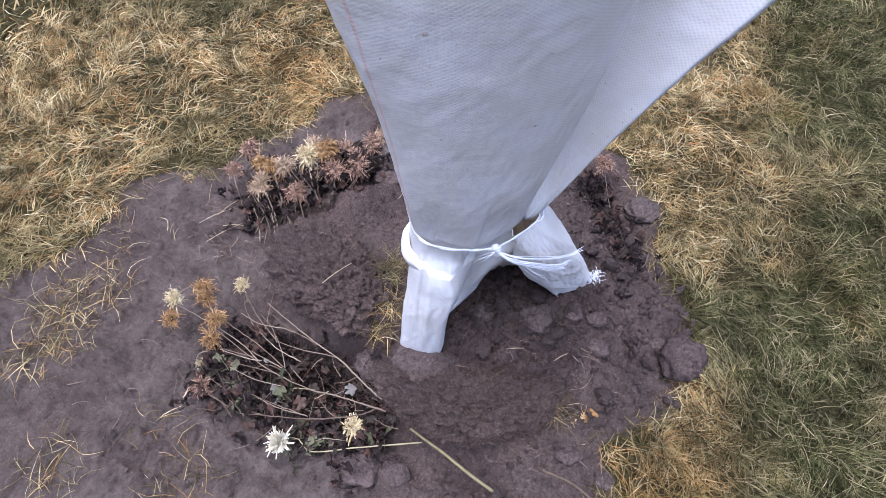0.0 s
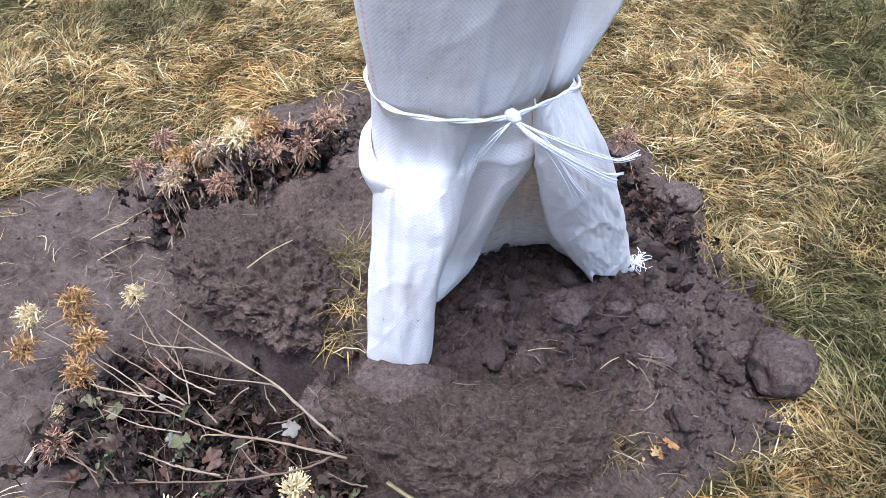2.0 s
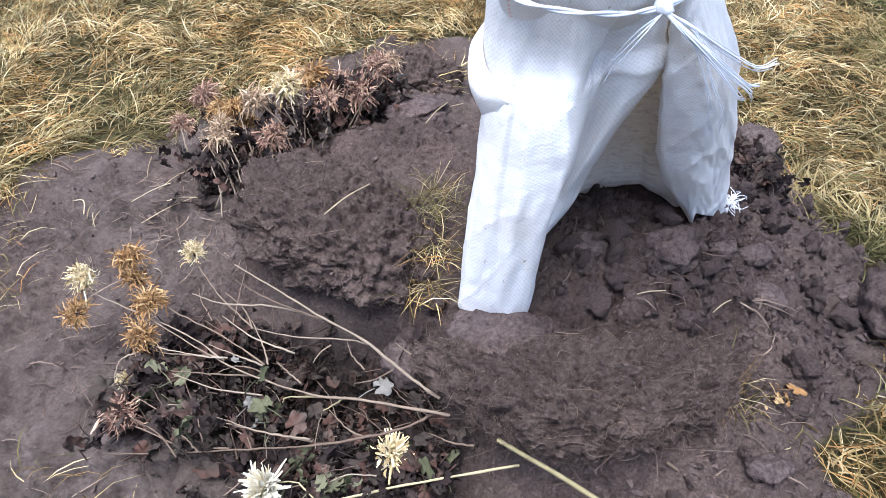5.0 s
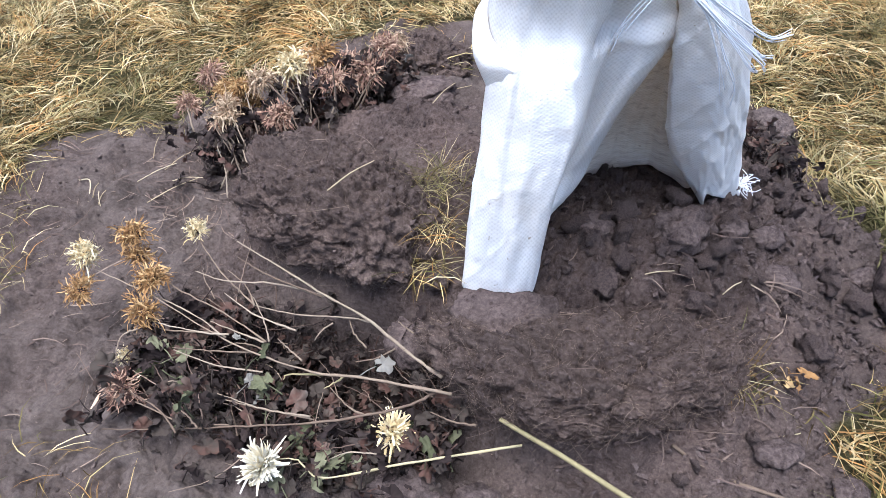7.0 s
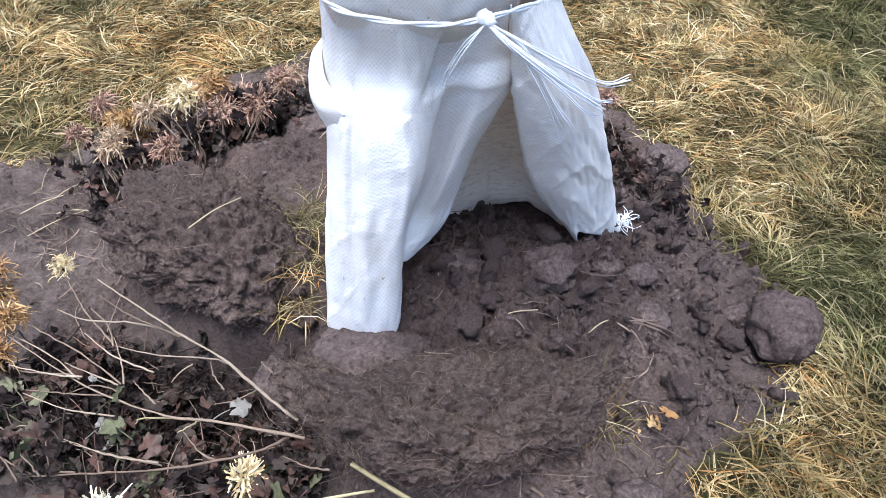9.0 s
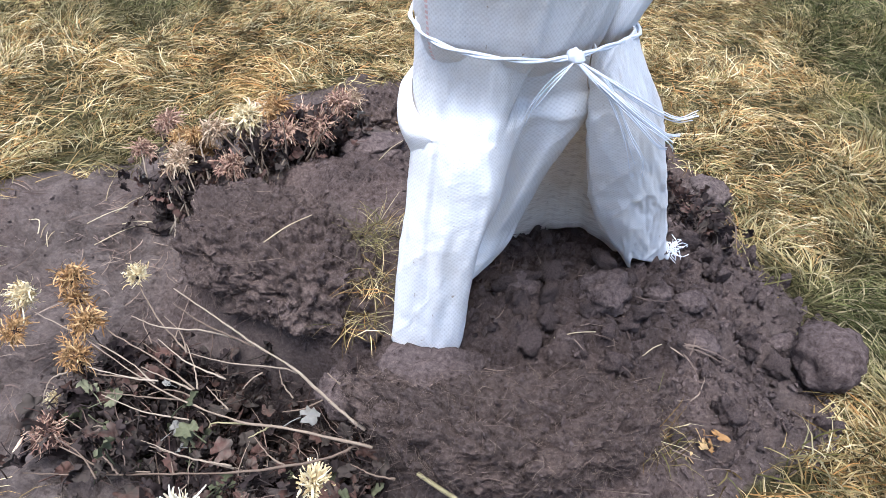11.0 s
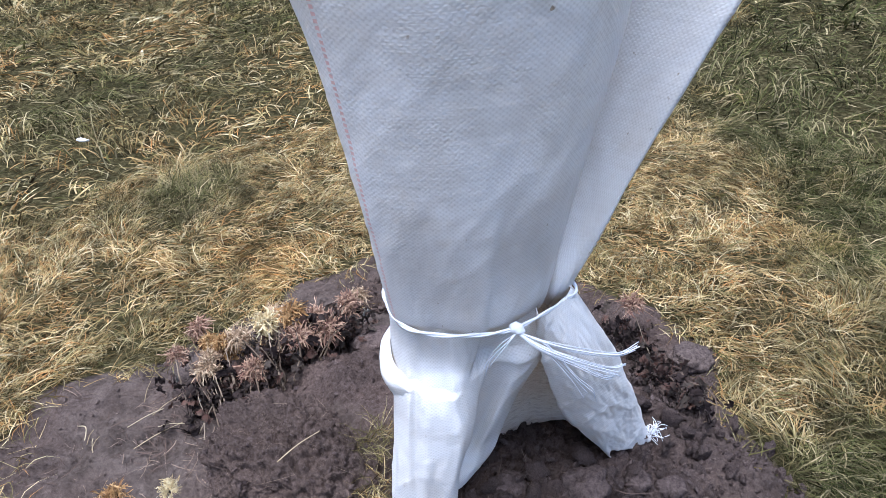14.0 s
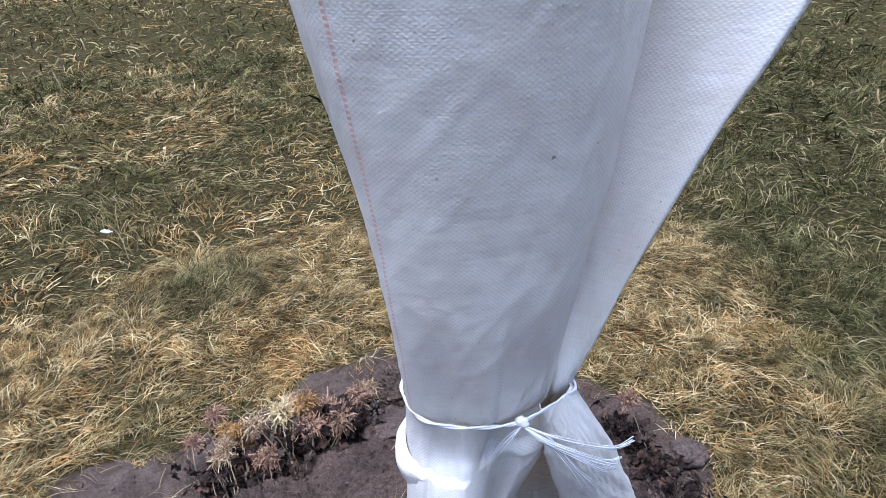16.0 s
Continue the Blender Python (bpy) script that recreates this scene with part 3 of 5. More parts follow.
for tx, ty, tn in ((-0.80, -0.32, 120), (-0.79, -0.20, 90), (-0.87, -0.27, 110), (-0.83, -0.40, 80), (-0.385, -0.46, 60), (-0.63, -0.56, 80), (-0.86, -0.10, 40), (-0.50, -0.40, 25)):
    tuft(tx, ty, tn, 0.06, 0.055, 0.0014, 0.45, "sparse dry grass tuft growing through trodden soil", 0.02)

# ---- soil clods and turned sods ----
def lump(name, rx, ry, rz, seed, rough=0.25, subdiv=3):
    """A broken lump of earth: faceted, pitted, flattened below."""
    bm = bmesh.new()
    bmesh.ops.create_icosphere(bm, subdivisions=subdiv, radius=1.0)
    off = Vector((seed * 3.7, seed * 1.3, seed * 2.1))
    for v in bm.verts:
        d = v.co.normalized()
        k = 1 + rough * noise.noise(d * 1.4 + off) + rough * 0.65 * noise.noise(d * 3.1 + off) + rough * 0.4 * noise.noise(d * 7.0 + off)
        k += rough * 0.28 * noise.noise(d * 15.0 + off)
        v.co = Vector((d.x * k * rx, d.y * k * ry, d.z * k * rz))
        if v.co.z < -0.45 * rz:
            v.co.z = -0.45 * rz + 0.15 * (v.co.z + 0.45 * rz)
    me = bpy.data.meshes.new(name)
    bm.to_mesh(me)
    bm.free()
    me.polygons.foreach_set("use_smooth", np.ones(len(me.polygons), bool))
    return me


def clod(x, y, rx, ry, rz, seed, label, turn=0, sink=0.15, rough=0.3, mat=None):
    me = lump("soil_clod", rx, ry, rz, seed, rough, 4 if rx > 0.03 else 3)
    me.materials.append(mat or M_CLOD)
    ob = new("soil_clod", me)
    ob.matrix_world = pose(x, y, height(x, y) + rz * (0.45 - sink), RNG.uniform(-12, 12), RNG.uniform(-12, 12), turn)
    return tagged(ob, label, "clod", "large clods of earth")


clod(0.418, 0.163, 0.046, 0.045, 0.044, 3, "fist-sized round grey-brown clod at the lawn edge", 20, -0.45, 0.2, M_SODBIT)
clod(0.229, 0.150, 0.021, 0.017, 0.015, 5, "small flat dark clod on the slope", 10)
clod(0.118, 0.072, 0.032, 0.029, 0.030, 7, "angular brown clod on the mound", 40)
clod(-0.162, -0.112, 0.034, 0.03, 0.028, 9, "smooth rounded clod beside the sod")
clod(-0.045, -0.098, 0.060, 0.042, 0.030, 11, "crumbly clod pinning the sack's foot", 15)
clod(0.240, 0.515, 0.042, 0.034, 0.022, 13, "pale flat clod by the withered plant", 30, 0.15, 0.2, M_CRUSTBIT)
clod(-0.090, -0.310, 0.046, 0.038, 0.034, 15, "blocky clod in front of the mound", 10)
clod(-0.015, -0.290, 0.030, 0.026, 0.022, 17, "small rounded clod in front of the mound")
clod(0.352, -0.126, 0.020, 0.018, 0.014, 19, "small clod at the grass edge")
clod(-0.311, 0.300, 0.055, 0.035, 0.022, 21, "pale smooth clod behind the sod", 10)
clod(0.372, 0.182, 0.021, 0.018, 0.016, 23, "small clod next to the round clod")
clod(0.017, 0.036, 0.024, 0.02, 0.016, 25, "rounded clod under the sack's hem")
clod(0.18, 0.13, 0.020, 0.018, 0.014, 27, "small clod on the slope")
clod(0.25, 0.10, 0.024, 0.02, 0.016, 29, "half-buried clod on the slope")
clod(0.27, -0.12, 0.026, 0.016, 0.013, 31, "long flat clod at the foot of the mound", 30)
clod(0.10, -0.30, 0.022, 0.02, 0.018, 33, "small clod in front of the mound")

CRUMB = [lump("crumb", 1.0, 0.85, 0.72, 40 + i, 0.55, 3) for i in range(7)]
for me in CRUMB:
    me.materials.append(M_CLOD)
placed = 0
while placed < 285:
    cx, cy = (RNG.uniform(0.0, 0.44), RNG.uniform(-0.05, 0.36)) if placed % 3 else (RNG.uniform(-0.25, 0.46), RNG.uniform(-0.36, 0.5))
    if float(bed_depth(np.array([cx]), np.array([cy]))[0]) < -0.01:
        continue
    if cx < -0.05 and cy > -0.05:
        continue
    r = 0.0046 + 0.0145 * RNG.uniform() ** 3.0
    ob = new("soil_clod", CRUMB[placed % 7])
    ob.matrix_world = pose(cx, cy, height(cx, cy) + 0.42 * r, RNG.uniform(0, 360), RNG.uniform(0, 360), RNG.uniform(0, 360)) @ Matrix.Diagonal((r, r, r, 1))
    tagged(ob, "small brown crumb of loose soil on the mound", "clod", "small clods on the mound")
    placed += 1

# fine crumbs over the whole bed
tiny = lump("tiny", 1.0, 0.85, 0.7, 61, 0.9, 1)
tv = np.array([v.co[:] for v in tiny.vertices])
tf = [tuple(p.vertices) for p in tiny.polygons]
bits = []
for i in range(11000):
    cx, cy = (RNG.uniform(-0.95, 0.46), RNG.uniform(-0.5, 0.6)) if i % 3 == 0 else (RNG.uniform(-0.12, 0.46), RNG.uniform(-0.34, 0.5))
    bits.append((cx, cy))
bits = np.array(bits)
bits = bits[bed_depth(bits[:, 0], bits[:, 1]) > 0.0]
bz = land(bits[:, 0], bits[:, 1])
cv, cf = [], []
high = smooth(0.01, 0.09, land(bits[:, 0], bits[:, 1], False)) + RNG.normal(0, 0.15, len(bits)) + smooth(0.0, 0.12, bits[:, 0]) > 0.5
for (cx, cy), cz in zip(bits[high], bz[high]):
    r = 0.0013 + 0.0060 * RNG.uniform() ** 4
    rot = np.array(Euler(RNG.uniform(0, 6.28, 3)).to_matrix())
    o = len(cv)
    cv.extend((tv * r) @ rot.T + (cx, cy, cz + 0.3 * r))
    cf.extend(tuple(k + o for k in q) for q in tf)
tagged(part("soil_crumbs", mesh_of("soil_crumbs", cv, cf, soft=False), M_CLOD), "fine loose crumbs scattered over the mound", "soil", kind="stuff")
cv, cf = [], []
for (cx, cy), cz in zip(bits[~high], bz[~high]):
    r = 0.0011 + 0.0045 * RNG.uniform() ** 4
    rot = np.array(Euler(RNG.uniform(0, 6.28, 3)).to_matrix())
    o = len(cv)
    cv.extend((tv * r) @ rot.T + (cx, cy, cz + 0.25 * r))
    cf.extend(tuple(k + o for k in q) for q in tf)
tagged(part("soil_crumbs", mesh_of("soil_crumbs", cv, cf, soft=False), M_CRUSTBIT), "pale dry crumbs scattered over the trodden soil", "soil", kind="stuff")


GRAIN_V, GRAIN_F = tv, tf


def sod(x, y, z, rx, ry, rz, turn, seed, label, roots, droop, crumbs, bend=0.0):
    """A sod turned upside down: a root-bound cake of earth with a mat of fine roots on it, undercut at the foot."""
    root = thing("upturned_sod", (x, y, z), label, "sod", "upturned sods")
    root.rotation_euler = (0, 0, radians(turn))
    bm = bmesh.new()
    bmesh.ops.create_icosphere(bm, subdivisions=6 if rx < 0.12 else 7, radius=1.0)
    off = Vector((seed * 2.3, seed * 5.1, seed))
    for v in bm.verts:
        d = v.co.normalized()
        e = (abs(d.x) ** 2.6 + abs(d.y) ** 2.6) ** (1 / 2.6)
        f = max(e, abs(d.z)) ** 0.35
        k = (1 / f) ** 0.55 * (1 + 0.16 * noise.noise(d * 1.6 + off) + 0.15 * noise.noise(d * 4.2 + off))
        p = Vector((d.x * k * rx, d.y * k * ry, d.z * k * rz))
        if p.z < 0:
            p.x *= 1 + 0.22 * p.z / rz
            p.y *= 1 + 0.30 * p.z / rz
        p.y += bend * ((p.x / rx) ** 2 - 0.33)
        w = p + off
        lumpy = 0.014 * noise.noise(w * 22) + 0.010 * noise.noise(w * 55) + 0.007 * noise.noise(w * 110) + 0.006 * abs(noise.noise(w * 190)) + 0.0045 * noise.noise(w * 330)
        crack = abs(noise.noise(w * 34 + Vector((7, 3, 1))))
        p += Vector((d.x * 0.7, d.y * 0.7, d.z * 0.7 + 0.3)) * (lumpy - 0.010 * max(0.0, 1 - crack * 6))
        v.co = p
    for f in bm.faces:
        f.smooth = True
    bm.normal_update()
    spots = [(v.co.copy(), v.normal.copy()) for v in bm.verts if v.co.z > -0.6 * rz]
    part("soil_cake", bm, M_SOD, root)
    rr = np.random.RandomState(seed)
    verts, faces = [], []
    for i in range(roots):
        p, nrm = spots[rr.randint(len(spots))]
        a = rr.uniform(0, 6.28)
        t = nrm.cross(Vector((math.cos(a), math.sin(a), 0.2))).normalized()
        long_one = i % 17 == 0
        length = rr.uniform(0.004, 0.013) * (3.2 if long_one else 1)
        curl = rr.normal(0, 1.5)
        side = nrm.cross(t)
        w = rr.uniform(0.00008, 0.00020) * (1.7 if long_one else 1)
        o = len(verts)
        lift = rr.uniform(0.0, 0.45)
        wob, ph = rr.uniform(0.0, 0.22), rr.uniform(0, 6.28)
        for k in range(6):
            s = k / 5
            q = p + t * (s * length) + side * ((curl * s * s + wob * math.sin(7 * s + ph)) * length) + nrm * (0.0022 + lift * length * s * (1 - 0.5 * s))
            q.z -= droop * s * s * length * (1 - max(nrm.z, 0))
            verts.append(q + side * w)
            verts.append(q - side * w)
            verts.append(q + nrm * w * 1.6)
        for k in range(5):
            b0, b1 = o + 3 * k, o + 3 * k + 3
            faces += [(b0, b1, b1 + 2, b0 + 2), (b0 + 2, b1 + 2, b1 + 1, b0 + 1), (b0 + 1, b1 + 1, b1, b0)]
    cv, cf = [], []
    for i in range(crumbs):
        p, nrm = spots[rr.randint(len(spots))]
        r = 0.0009 + 0.0042 * rr.uniform() ** 4
        rot = np.array(Euler(rr.uniform(0, 6.28, 3)).to_matrix())
        o = len(cv)
        cv.extend((GRAIN_V * r) @ rot.T + np.array(p) + np.array(nrm) * r * 0.2)
        cf.extend(tuple(k + o for k in q) for q in GRAIN_F)
    grains = part("loose_soil", mesh_of("loose_soil", cv, cf, soft=False), M_SODBIT, root)
    grains["kind"] = "stuff"
    ob = part("root_mat", mesh_of("root_mat", verts, faces), M_ROOT, root, "tangled mat of fine brown roots")
    ob["kind"] = "stuff"
    return root


sod(0.060, -0.128, 0.108, 0.172, 0.062, 0.058, 21, 4, "upturned sod of dark soil bound by fine roots", 6000, 1.0, 2200, 0.042)
sod(-0.305, -0.004, 0.118, 0.150, 0.092, 0.078, -10, 8, "rounded dark sod with torn roots on the mound", 2600, 1.0, 2400)
sod(-0.375, 0.480, 0.035, 0.085, 0.055, 0.050, 10, 12, "dark sod with dry straw at the back edge of the bed", 700, 1.0, 900)

# ---- the wrapped plant: sack, twine ----
SX, SY = Vector((0.947, 0.32, 0)), Vector((-0.32, 0.947, 0))


def sack_xyz(p):
    """From (across, back, up) of the sack to the world."""
    p = np.asarray(p, float)
    return np.stack([p[..., 0] * 0.947 - p[..., 1] * 0.32, p[..., 0] * 0.32 + p[..., 1] * 0.947, p[..., 2]], -1)


def cloth(name, grid, closed, mat, parent, label="", uscale=None, crumple=0.0016, seed=0, vflip=0.0):
    """Woven cloth through a grid of points, with creases and a hem's thickness."""
    nv, nu = grid.shape[:2]
    du = np.linalg.norm(np.roll(grid, -1, 1) - grid, axis=2)
    mid = du[nv // 2]
    u = np.concatenate([[0], np.cumsum(mid)[:-1]]) if uscale is None else np.linspace(0, uscale, nu)
    dv = np.linalg.norm(np.diff(grid, axis=0), axis=2).mean(1)
    v = np.concatenate([[0], np.cumsum(dv)])
    uu, vv = np.meshgrid(u, v)
    gu = (np.roll(grid, -1, 1) - np.roll(grid, 1, 1)) if closed else np.gradient(grid, axis=1)
    nrm = np.cross(gu, np.gradient(grid, axis=0))
    nrm /= np.linalg.norm(nrm, axis=2)[..., None] + 1e-9
    fold = vnoise(uu + vv * 0.45, vv * 0.16 - uu * 0.1, 40, seed) + 0.7 * vnoise(uu * 0.9 - vv * 0.35, vv * 0.2 + uu * 0.1, 75, seed + 3) + 0.5 * vnoise(uu, vv * 0.4, 150, seed + 5)
    ridge = 1 - np.abs(vnoise(uu * 0.8 - vv * 0.7, vv * 0.25 + uu * 0.22, 22, seed + 9)) * 2
    g = grid + nrm * (crumple * fold + 0.8 * crumple * np.maximum(ridge, 0) ** 3)[..., None]
    me = mesh_of(name, sack_xyz(g).reshape(-1, 3), grid_faces(nu, nv, closed), np.stack([uu.ravel(), vv.ravel()], 1))
    ob = part(name, me, mat, parent, label)
    ob.location = -parent.location
    solid = ob.modifiers.new("thickness", "SOLIDIFY")
    solid.thickness = 0.0012
    solid.offset = 0
    return ob


sack = thing("plant_cover_sack", (0.0, 0.06, 0.16), "white woven plastic sack tied round a plant on the mound", "sack")


def ring(z, pts):
    return [(a, b, z) for a, b in pts]


UPPER = []
UPPER.append(ring(0.450, [(-0.090, 0.045), (-0.075, 0.0), (-0.035, -0.010), (0.010, -0.002), (0.040, 0.014), (0.052, 0.032), (0.055, 0.045), (0.072, 0.045), (0.092, 0.06), (0.055, 0.10), (-0.02, 0.11), (-0.075, 0.09)]))
UPPER.append(ring(0.497, [(-0.104, 0.045), (-0.088, -0.012), (-0.035, -0.030), (0.015, -0.024), (0.050, -0.004), (0.066, 0.022), (0.060, 0.046), (0.080, 0.036), (0.098, 0.048), (0.060, 0.11), (-0.02, 0.12), (-0.085, 0.10)]))
UPPER.append(ring(0.555, [(-0.106, 0.030), (-0.092, -0.028), (-0.035, -0.046), (0.022, -0.036), (0.062, -0.010), (0.077, 0.022), (0.064, 0.056), (0.094, 0.038), (0.120, 0.046), (0.075, 0.115), (-0.015, 0.13), (-0.09, 0.105)]))
UPPER.append(ring(0.65, [(-0.112, 0.005), (-0.096, -0.052), (-0.030, -0.070), (0.038, -0.052), (0.080, -0.014), (0.094, 0.020), (0.074, 0.094), (0.114, 0.060), (0.156, 0.046), (0.11, 0.125), (0.0, 0.14), (-0.095, 0.10)]))
UPPER.append(ring(0.80, [(-0.130, -0.030), (-0.106, -0.076), (-0.030, -0.098), (0.055, -0.070), (0.105, -0.020), (0.122, 0.018), (0.096, 0.130), (0.150, 0.080), (0.222, 0.046), (0.16, 0.14), (0.02, 0.155), (-0.10, 0.09)]))
UPPER.append(ring(0.95, [(-0.152, -0.068), (-0.120, -0.104), (-0.030, -0.126), (0.065, -0.096), (0.120, -0.030), (0.142, 0.016), (0.112, 0.155), (0.185, 0.098), (0.300, 0.050), (0.21, 0.16), (0.03, 0.18), (-0.12, 0.085)]))
UPPER.append(ring(1.12, [(-0.172, -0.082), (-0.135, -0.126), (-0.030, -0.148), (0.075, -0.118), (0.138, -0.040), (0.160, 0.014), (0.135, 0.16), (0.225, 0.110), (0.352, 0.060), (0.25, 0.18), (0.03, 0.20), (-0.14, 0.085)]))
UPPER.append(ring(1.26, [(-0.150, -0.060), (-0.115, -0.100), (-0.020, -0.118), (0.075, -0.092), (0.130, -0.030), (0.150, 0.020), (0.160, 0.10), (0.215, 0.09), (0.270, 0.075), (0.20, 0.16), (0.03, 0.17), (-0.11, 0.075)]))
UPPER.append(ring(1.33, [(-0.04, 0.01), (-0.03, -0.01), (0.0, -0.02), (0.03, -0.01), (0.05, 0.0), (0.06, 0.02), (0.06, 0.04), (0.07, 0.045), (0.075, 0.05), (0.055, 0.07), (0.02, 0.075), (-0.03, 0.05)]))
for k in range(2, 7):
    a, b, z = UPPER[k][7]
    UPPER[k][7] = (a + 0.003, b + 0.009 + 0.003 * k, z)
    a, b, z = UPPER[k][6]
    UPPER[k][6] = (a, b + 0.012, z)
UPPER[0] = [(a, b + 0.022 if b < 0.05 else b, z) for a, b, z in UPPER[0]]
for k in range(2, 8):
    (a3, b3, z), (a5, b5, _) = UPPER[k][3], UPPER[k][5]
    UPPER[k][4] = (0.45 * a3 + 0.55 * a5 + 0.006, 0.45 * b3 + 0.55 * b5 - 0.009, z)
body_rows = []
for row in UPPER:
    # front panel up to its sharp crease, the valley and the wing behind it, then the back
    pieces = (spline(row[0:6], 111)[:-1], spline(row[5:9], 61)[:-1], spline(row[8:12] + row[0:1], 61)[:-1])
    body_rows.append(np.concatenate(pieces))
body_grid = spline(np.stack(body_rows), 190)
front = smooth(0.03, 0.01, body_grid[..., 1])
body_grid[..., 1] += 0.007 * front * smooth(-0.004, 0.004, body_grid[..., 0] - 0.10 * (body_grid[..., 2] - 0.5)) * smooth(0.68, 0.56, body_grid[..., 2])
body_grid[..., 1] += 0.004 * front * np.sin(70 * body_grid[..., 0] + 9 * body_grid[..., 2]) * smooth(0.72, 0.5, body_grid[..., 2])
cloth("sack_body", body_grid, True, M_SACK, sack, "white woven plastic cloth with a red marker thread", crumple=0.0008, seed=3)

LEG = []
LEG.append([(-0.085, 0.03, 0.128), (-0.122, -0.020, 0.128), (-0.121, -0.045, 0.130), (-0.082, -0.058, 0.134), (-0.046, -0.050, 0.138), (-0.044, -0.012, 0.195), (-0.036, 0.008, 0.190), (-0.022, 0.030, 0.188)])
LEG.append([(-0.075, 0.05, 0.24), (-0.112, -0.005, 0.245), (-0.115, -0.030, 0.25), (-0.083, -0.052, 0.262), (-0.040, -0.052, 0.272), (-0.034, 0.012, 0.235), (-0.012, 0.022, 0.228), (0.008, 0.050, 0.214)])
LEG.append([(-0.065, 0.07, 0.33), (-0.102, 0.015, 0.335), (-0.106, -0.015, 0.335), (-0.078, -0.042, 0.350), (-0.026, -0.048, 0.362), (-0.002, 0.018, 0.322), (0.018, 0.008, 0.335), (0.038, 0.030, 0.330)])
LEG.append([(-0.065, 0.08, 0.40), (-0.100, 0.03, 0.402), (-0.101, -0.002, 0.404), (-0.073, -0.026, 0.413), (-0.034, -0.036, 0.422), (0.006, 0.004, 0.405), (0.040, -0.002, 0.415), (0.066, 0.018, 0.416)])
LEG.append([(-0.07, 0.08, 0.43), (-0.102, 0.035, 0.436), (-0.100, 0.005, 0.438), (-0.072, -0.018, 0.440), (-0.036, -0.026, 0.445), (0.000, -0.008, 0.445), (0.034, -0.006, 0.448), (0.058, 0.004, 0.45)])
LEG.append([(-0.07, 0.08, 0.500), (-0.100, 0.04, 0.502), (-0.096, 0.010, 0.504), (-0.070, -0.018, 0.505), (-0.036, -0.026, 0.503), (0.000, -0.020, 0.500), (0.030, -0.014, 0.498), (0.055, 0.0, 0.496)])
leg_grid = sheet(LEG, 170, 230)
across = np.linspace(0, 1, 170)[None, :]
down = np.linspace(1, 0, 230)[:, None]
strip = smooth(0.26, 0.32, across) * smooth(0.60, 0.54, across)
leg_grid[..., 1] += 0.0024 * (np.sin(across * 62 + 1.4 * down) + 0.6 * np.sin(across * 97 - 2.5 * down)) * strip * smooth(0.05, 0.5, down) * smooth(1.0, 0.75, down)
ridge = np.interp(leg_grid[..., 2], [0.17, 0.27, 0.42], [-0.046, -0.034, 0.0])
leg_grid[..., 1] += 0.010 * smooth(0.0, 0.004, leg_grid[..., 0] - ridge) * smooth(0.20, 0.25, leg_grid[..., 2]) * smooth(0.44, 0.41, leg_grid[..., 2])
leg_grid[..., 1] += 0.020 * smooth(0.0, 0.005, leg_grid[..., 0] + 0.02 * smooth(0.50, 0.41, leg_grid[..., 2])) * smooth(0.415, 0.44, leg_grid[..., 2]) * smooth(0.515, 0.49, leg_grid[..., 2])
# the cloth above is tucked into the leg behind a crisp folded lip
tuck = smooth(-0.022, -0.046, leg_grid[..., 0])
lip_z = 0.414 + 0.06 * np.maximum(0, -0.088 - leg_grid[..., 0])
leg_grid[..., 1] -= 0.005 * tuck * smooth(lip_z - 0.07, lip_z - 0.012, leg_grid[..., 2]) * smooth(lip_z + 0.001, lip_z - 0.001, leg_grid[..., 2])
leg_grid[..., 1] += 0.006 * tuck * smooth(lip_z - 0.001, lip_z + 0.003, leg_grid[..., 2]) * smooth(0.50, 0.45, leg_grid[..., 2])
cloth("sack_leg", leg_grid, False, M_SACKLOW, sack, "gathered front corner of the sack hanging like a leg", crumple=0.0010, seed=13)

# the rolled side of the fold
POCKET = []
POCKET.append([(-0.080, 0.045, 0.345), (-0.092, 0.022, 0.345), (-0.094, -0.002, 0.347), (-0.080, -0.020, 0.352)])
POCKET.append([(-0.092, 0.046, 0.385), (-0.106, 0.024, 0.383), (-0.106, -0.003, 0.382), (-0.082, -0.024, 0.388)])
POCKET.append([(-0.102, 0.047, 0.425), (-0.116, 0.025, 0.416), (-0.115, -0.002, 0.406), (-0.084, -0.028, 0.408)])
POCKET.append([(-0.103, 0.048, 0.448), (-0.117, 0.027, 0.436), (-0.113, 0.003, 0.420), (-0.084, -0.028, 0.412)])
POCKET.append([(-0.094, 0.050, 0.456), (-0.106, 0.030, 0.446), (-0.103, 0.006, 0.426), (-0.084, -0.022, 0.414)])
cloth("pocket_fold", sheet(POCKET, 80, 30), False, M_SACKLOW, sack, "folded-over lip of the sack", crumple=0.0006, seed=23)

FLAP = []
FLAP.append([(0.172, 0.115, 0.150), (0.181, 0.098, 0.134), (0.176, 0.088, 0.160), (0.215, 0.120, 0.125), (0.256, 0.165, 0.092), (0.235, 0.22, 0.09)])
FLAP.append([(0.118, 0.085, 0.225), (0.128, 0.072, 0.225), (0.152, 0.058, 0.240), (0.190, 0.090, 0.215), (0.224, 0.140, 0.190), (0.20, 0.20, 0.18)])
FLAP.append([(0.080, 0.045, 0.340), (0.084, 0.032, 0.342), (0.118, 0.026, 0.345), (0.155, 0.050, 0.325), (0.188, 0.100, 0.296), (0.165, 0.17, 0.28)])
FLAP.append([(0.064, 0.022, 0.430), (0.067, 0.012, 0.432), (0.092, 0.008, 0.435), (0.118, 0.024, 0.425), (0.141, 0.060, 0.410), (0.12, 0.13, 0.40)])
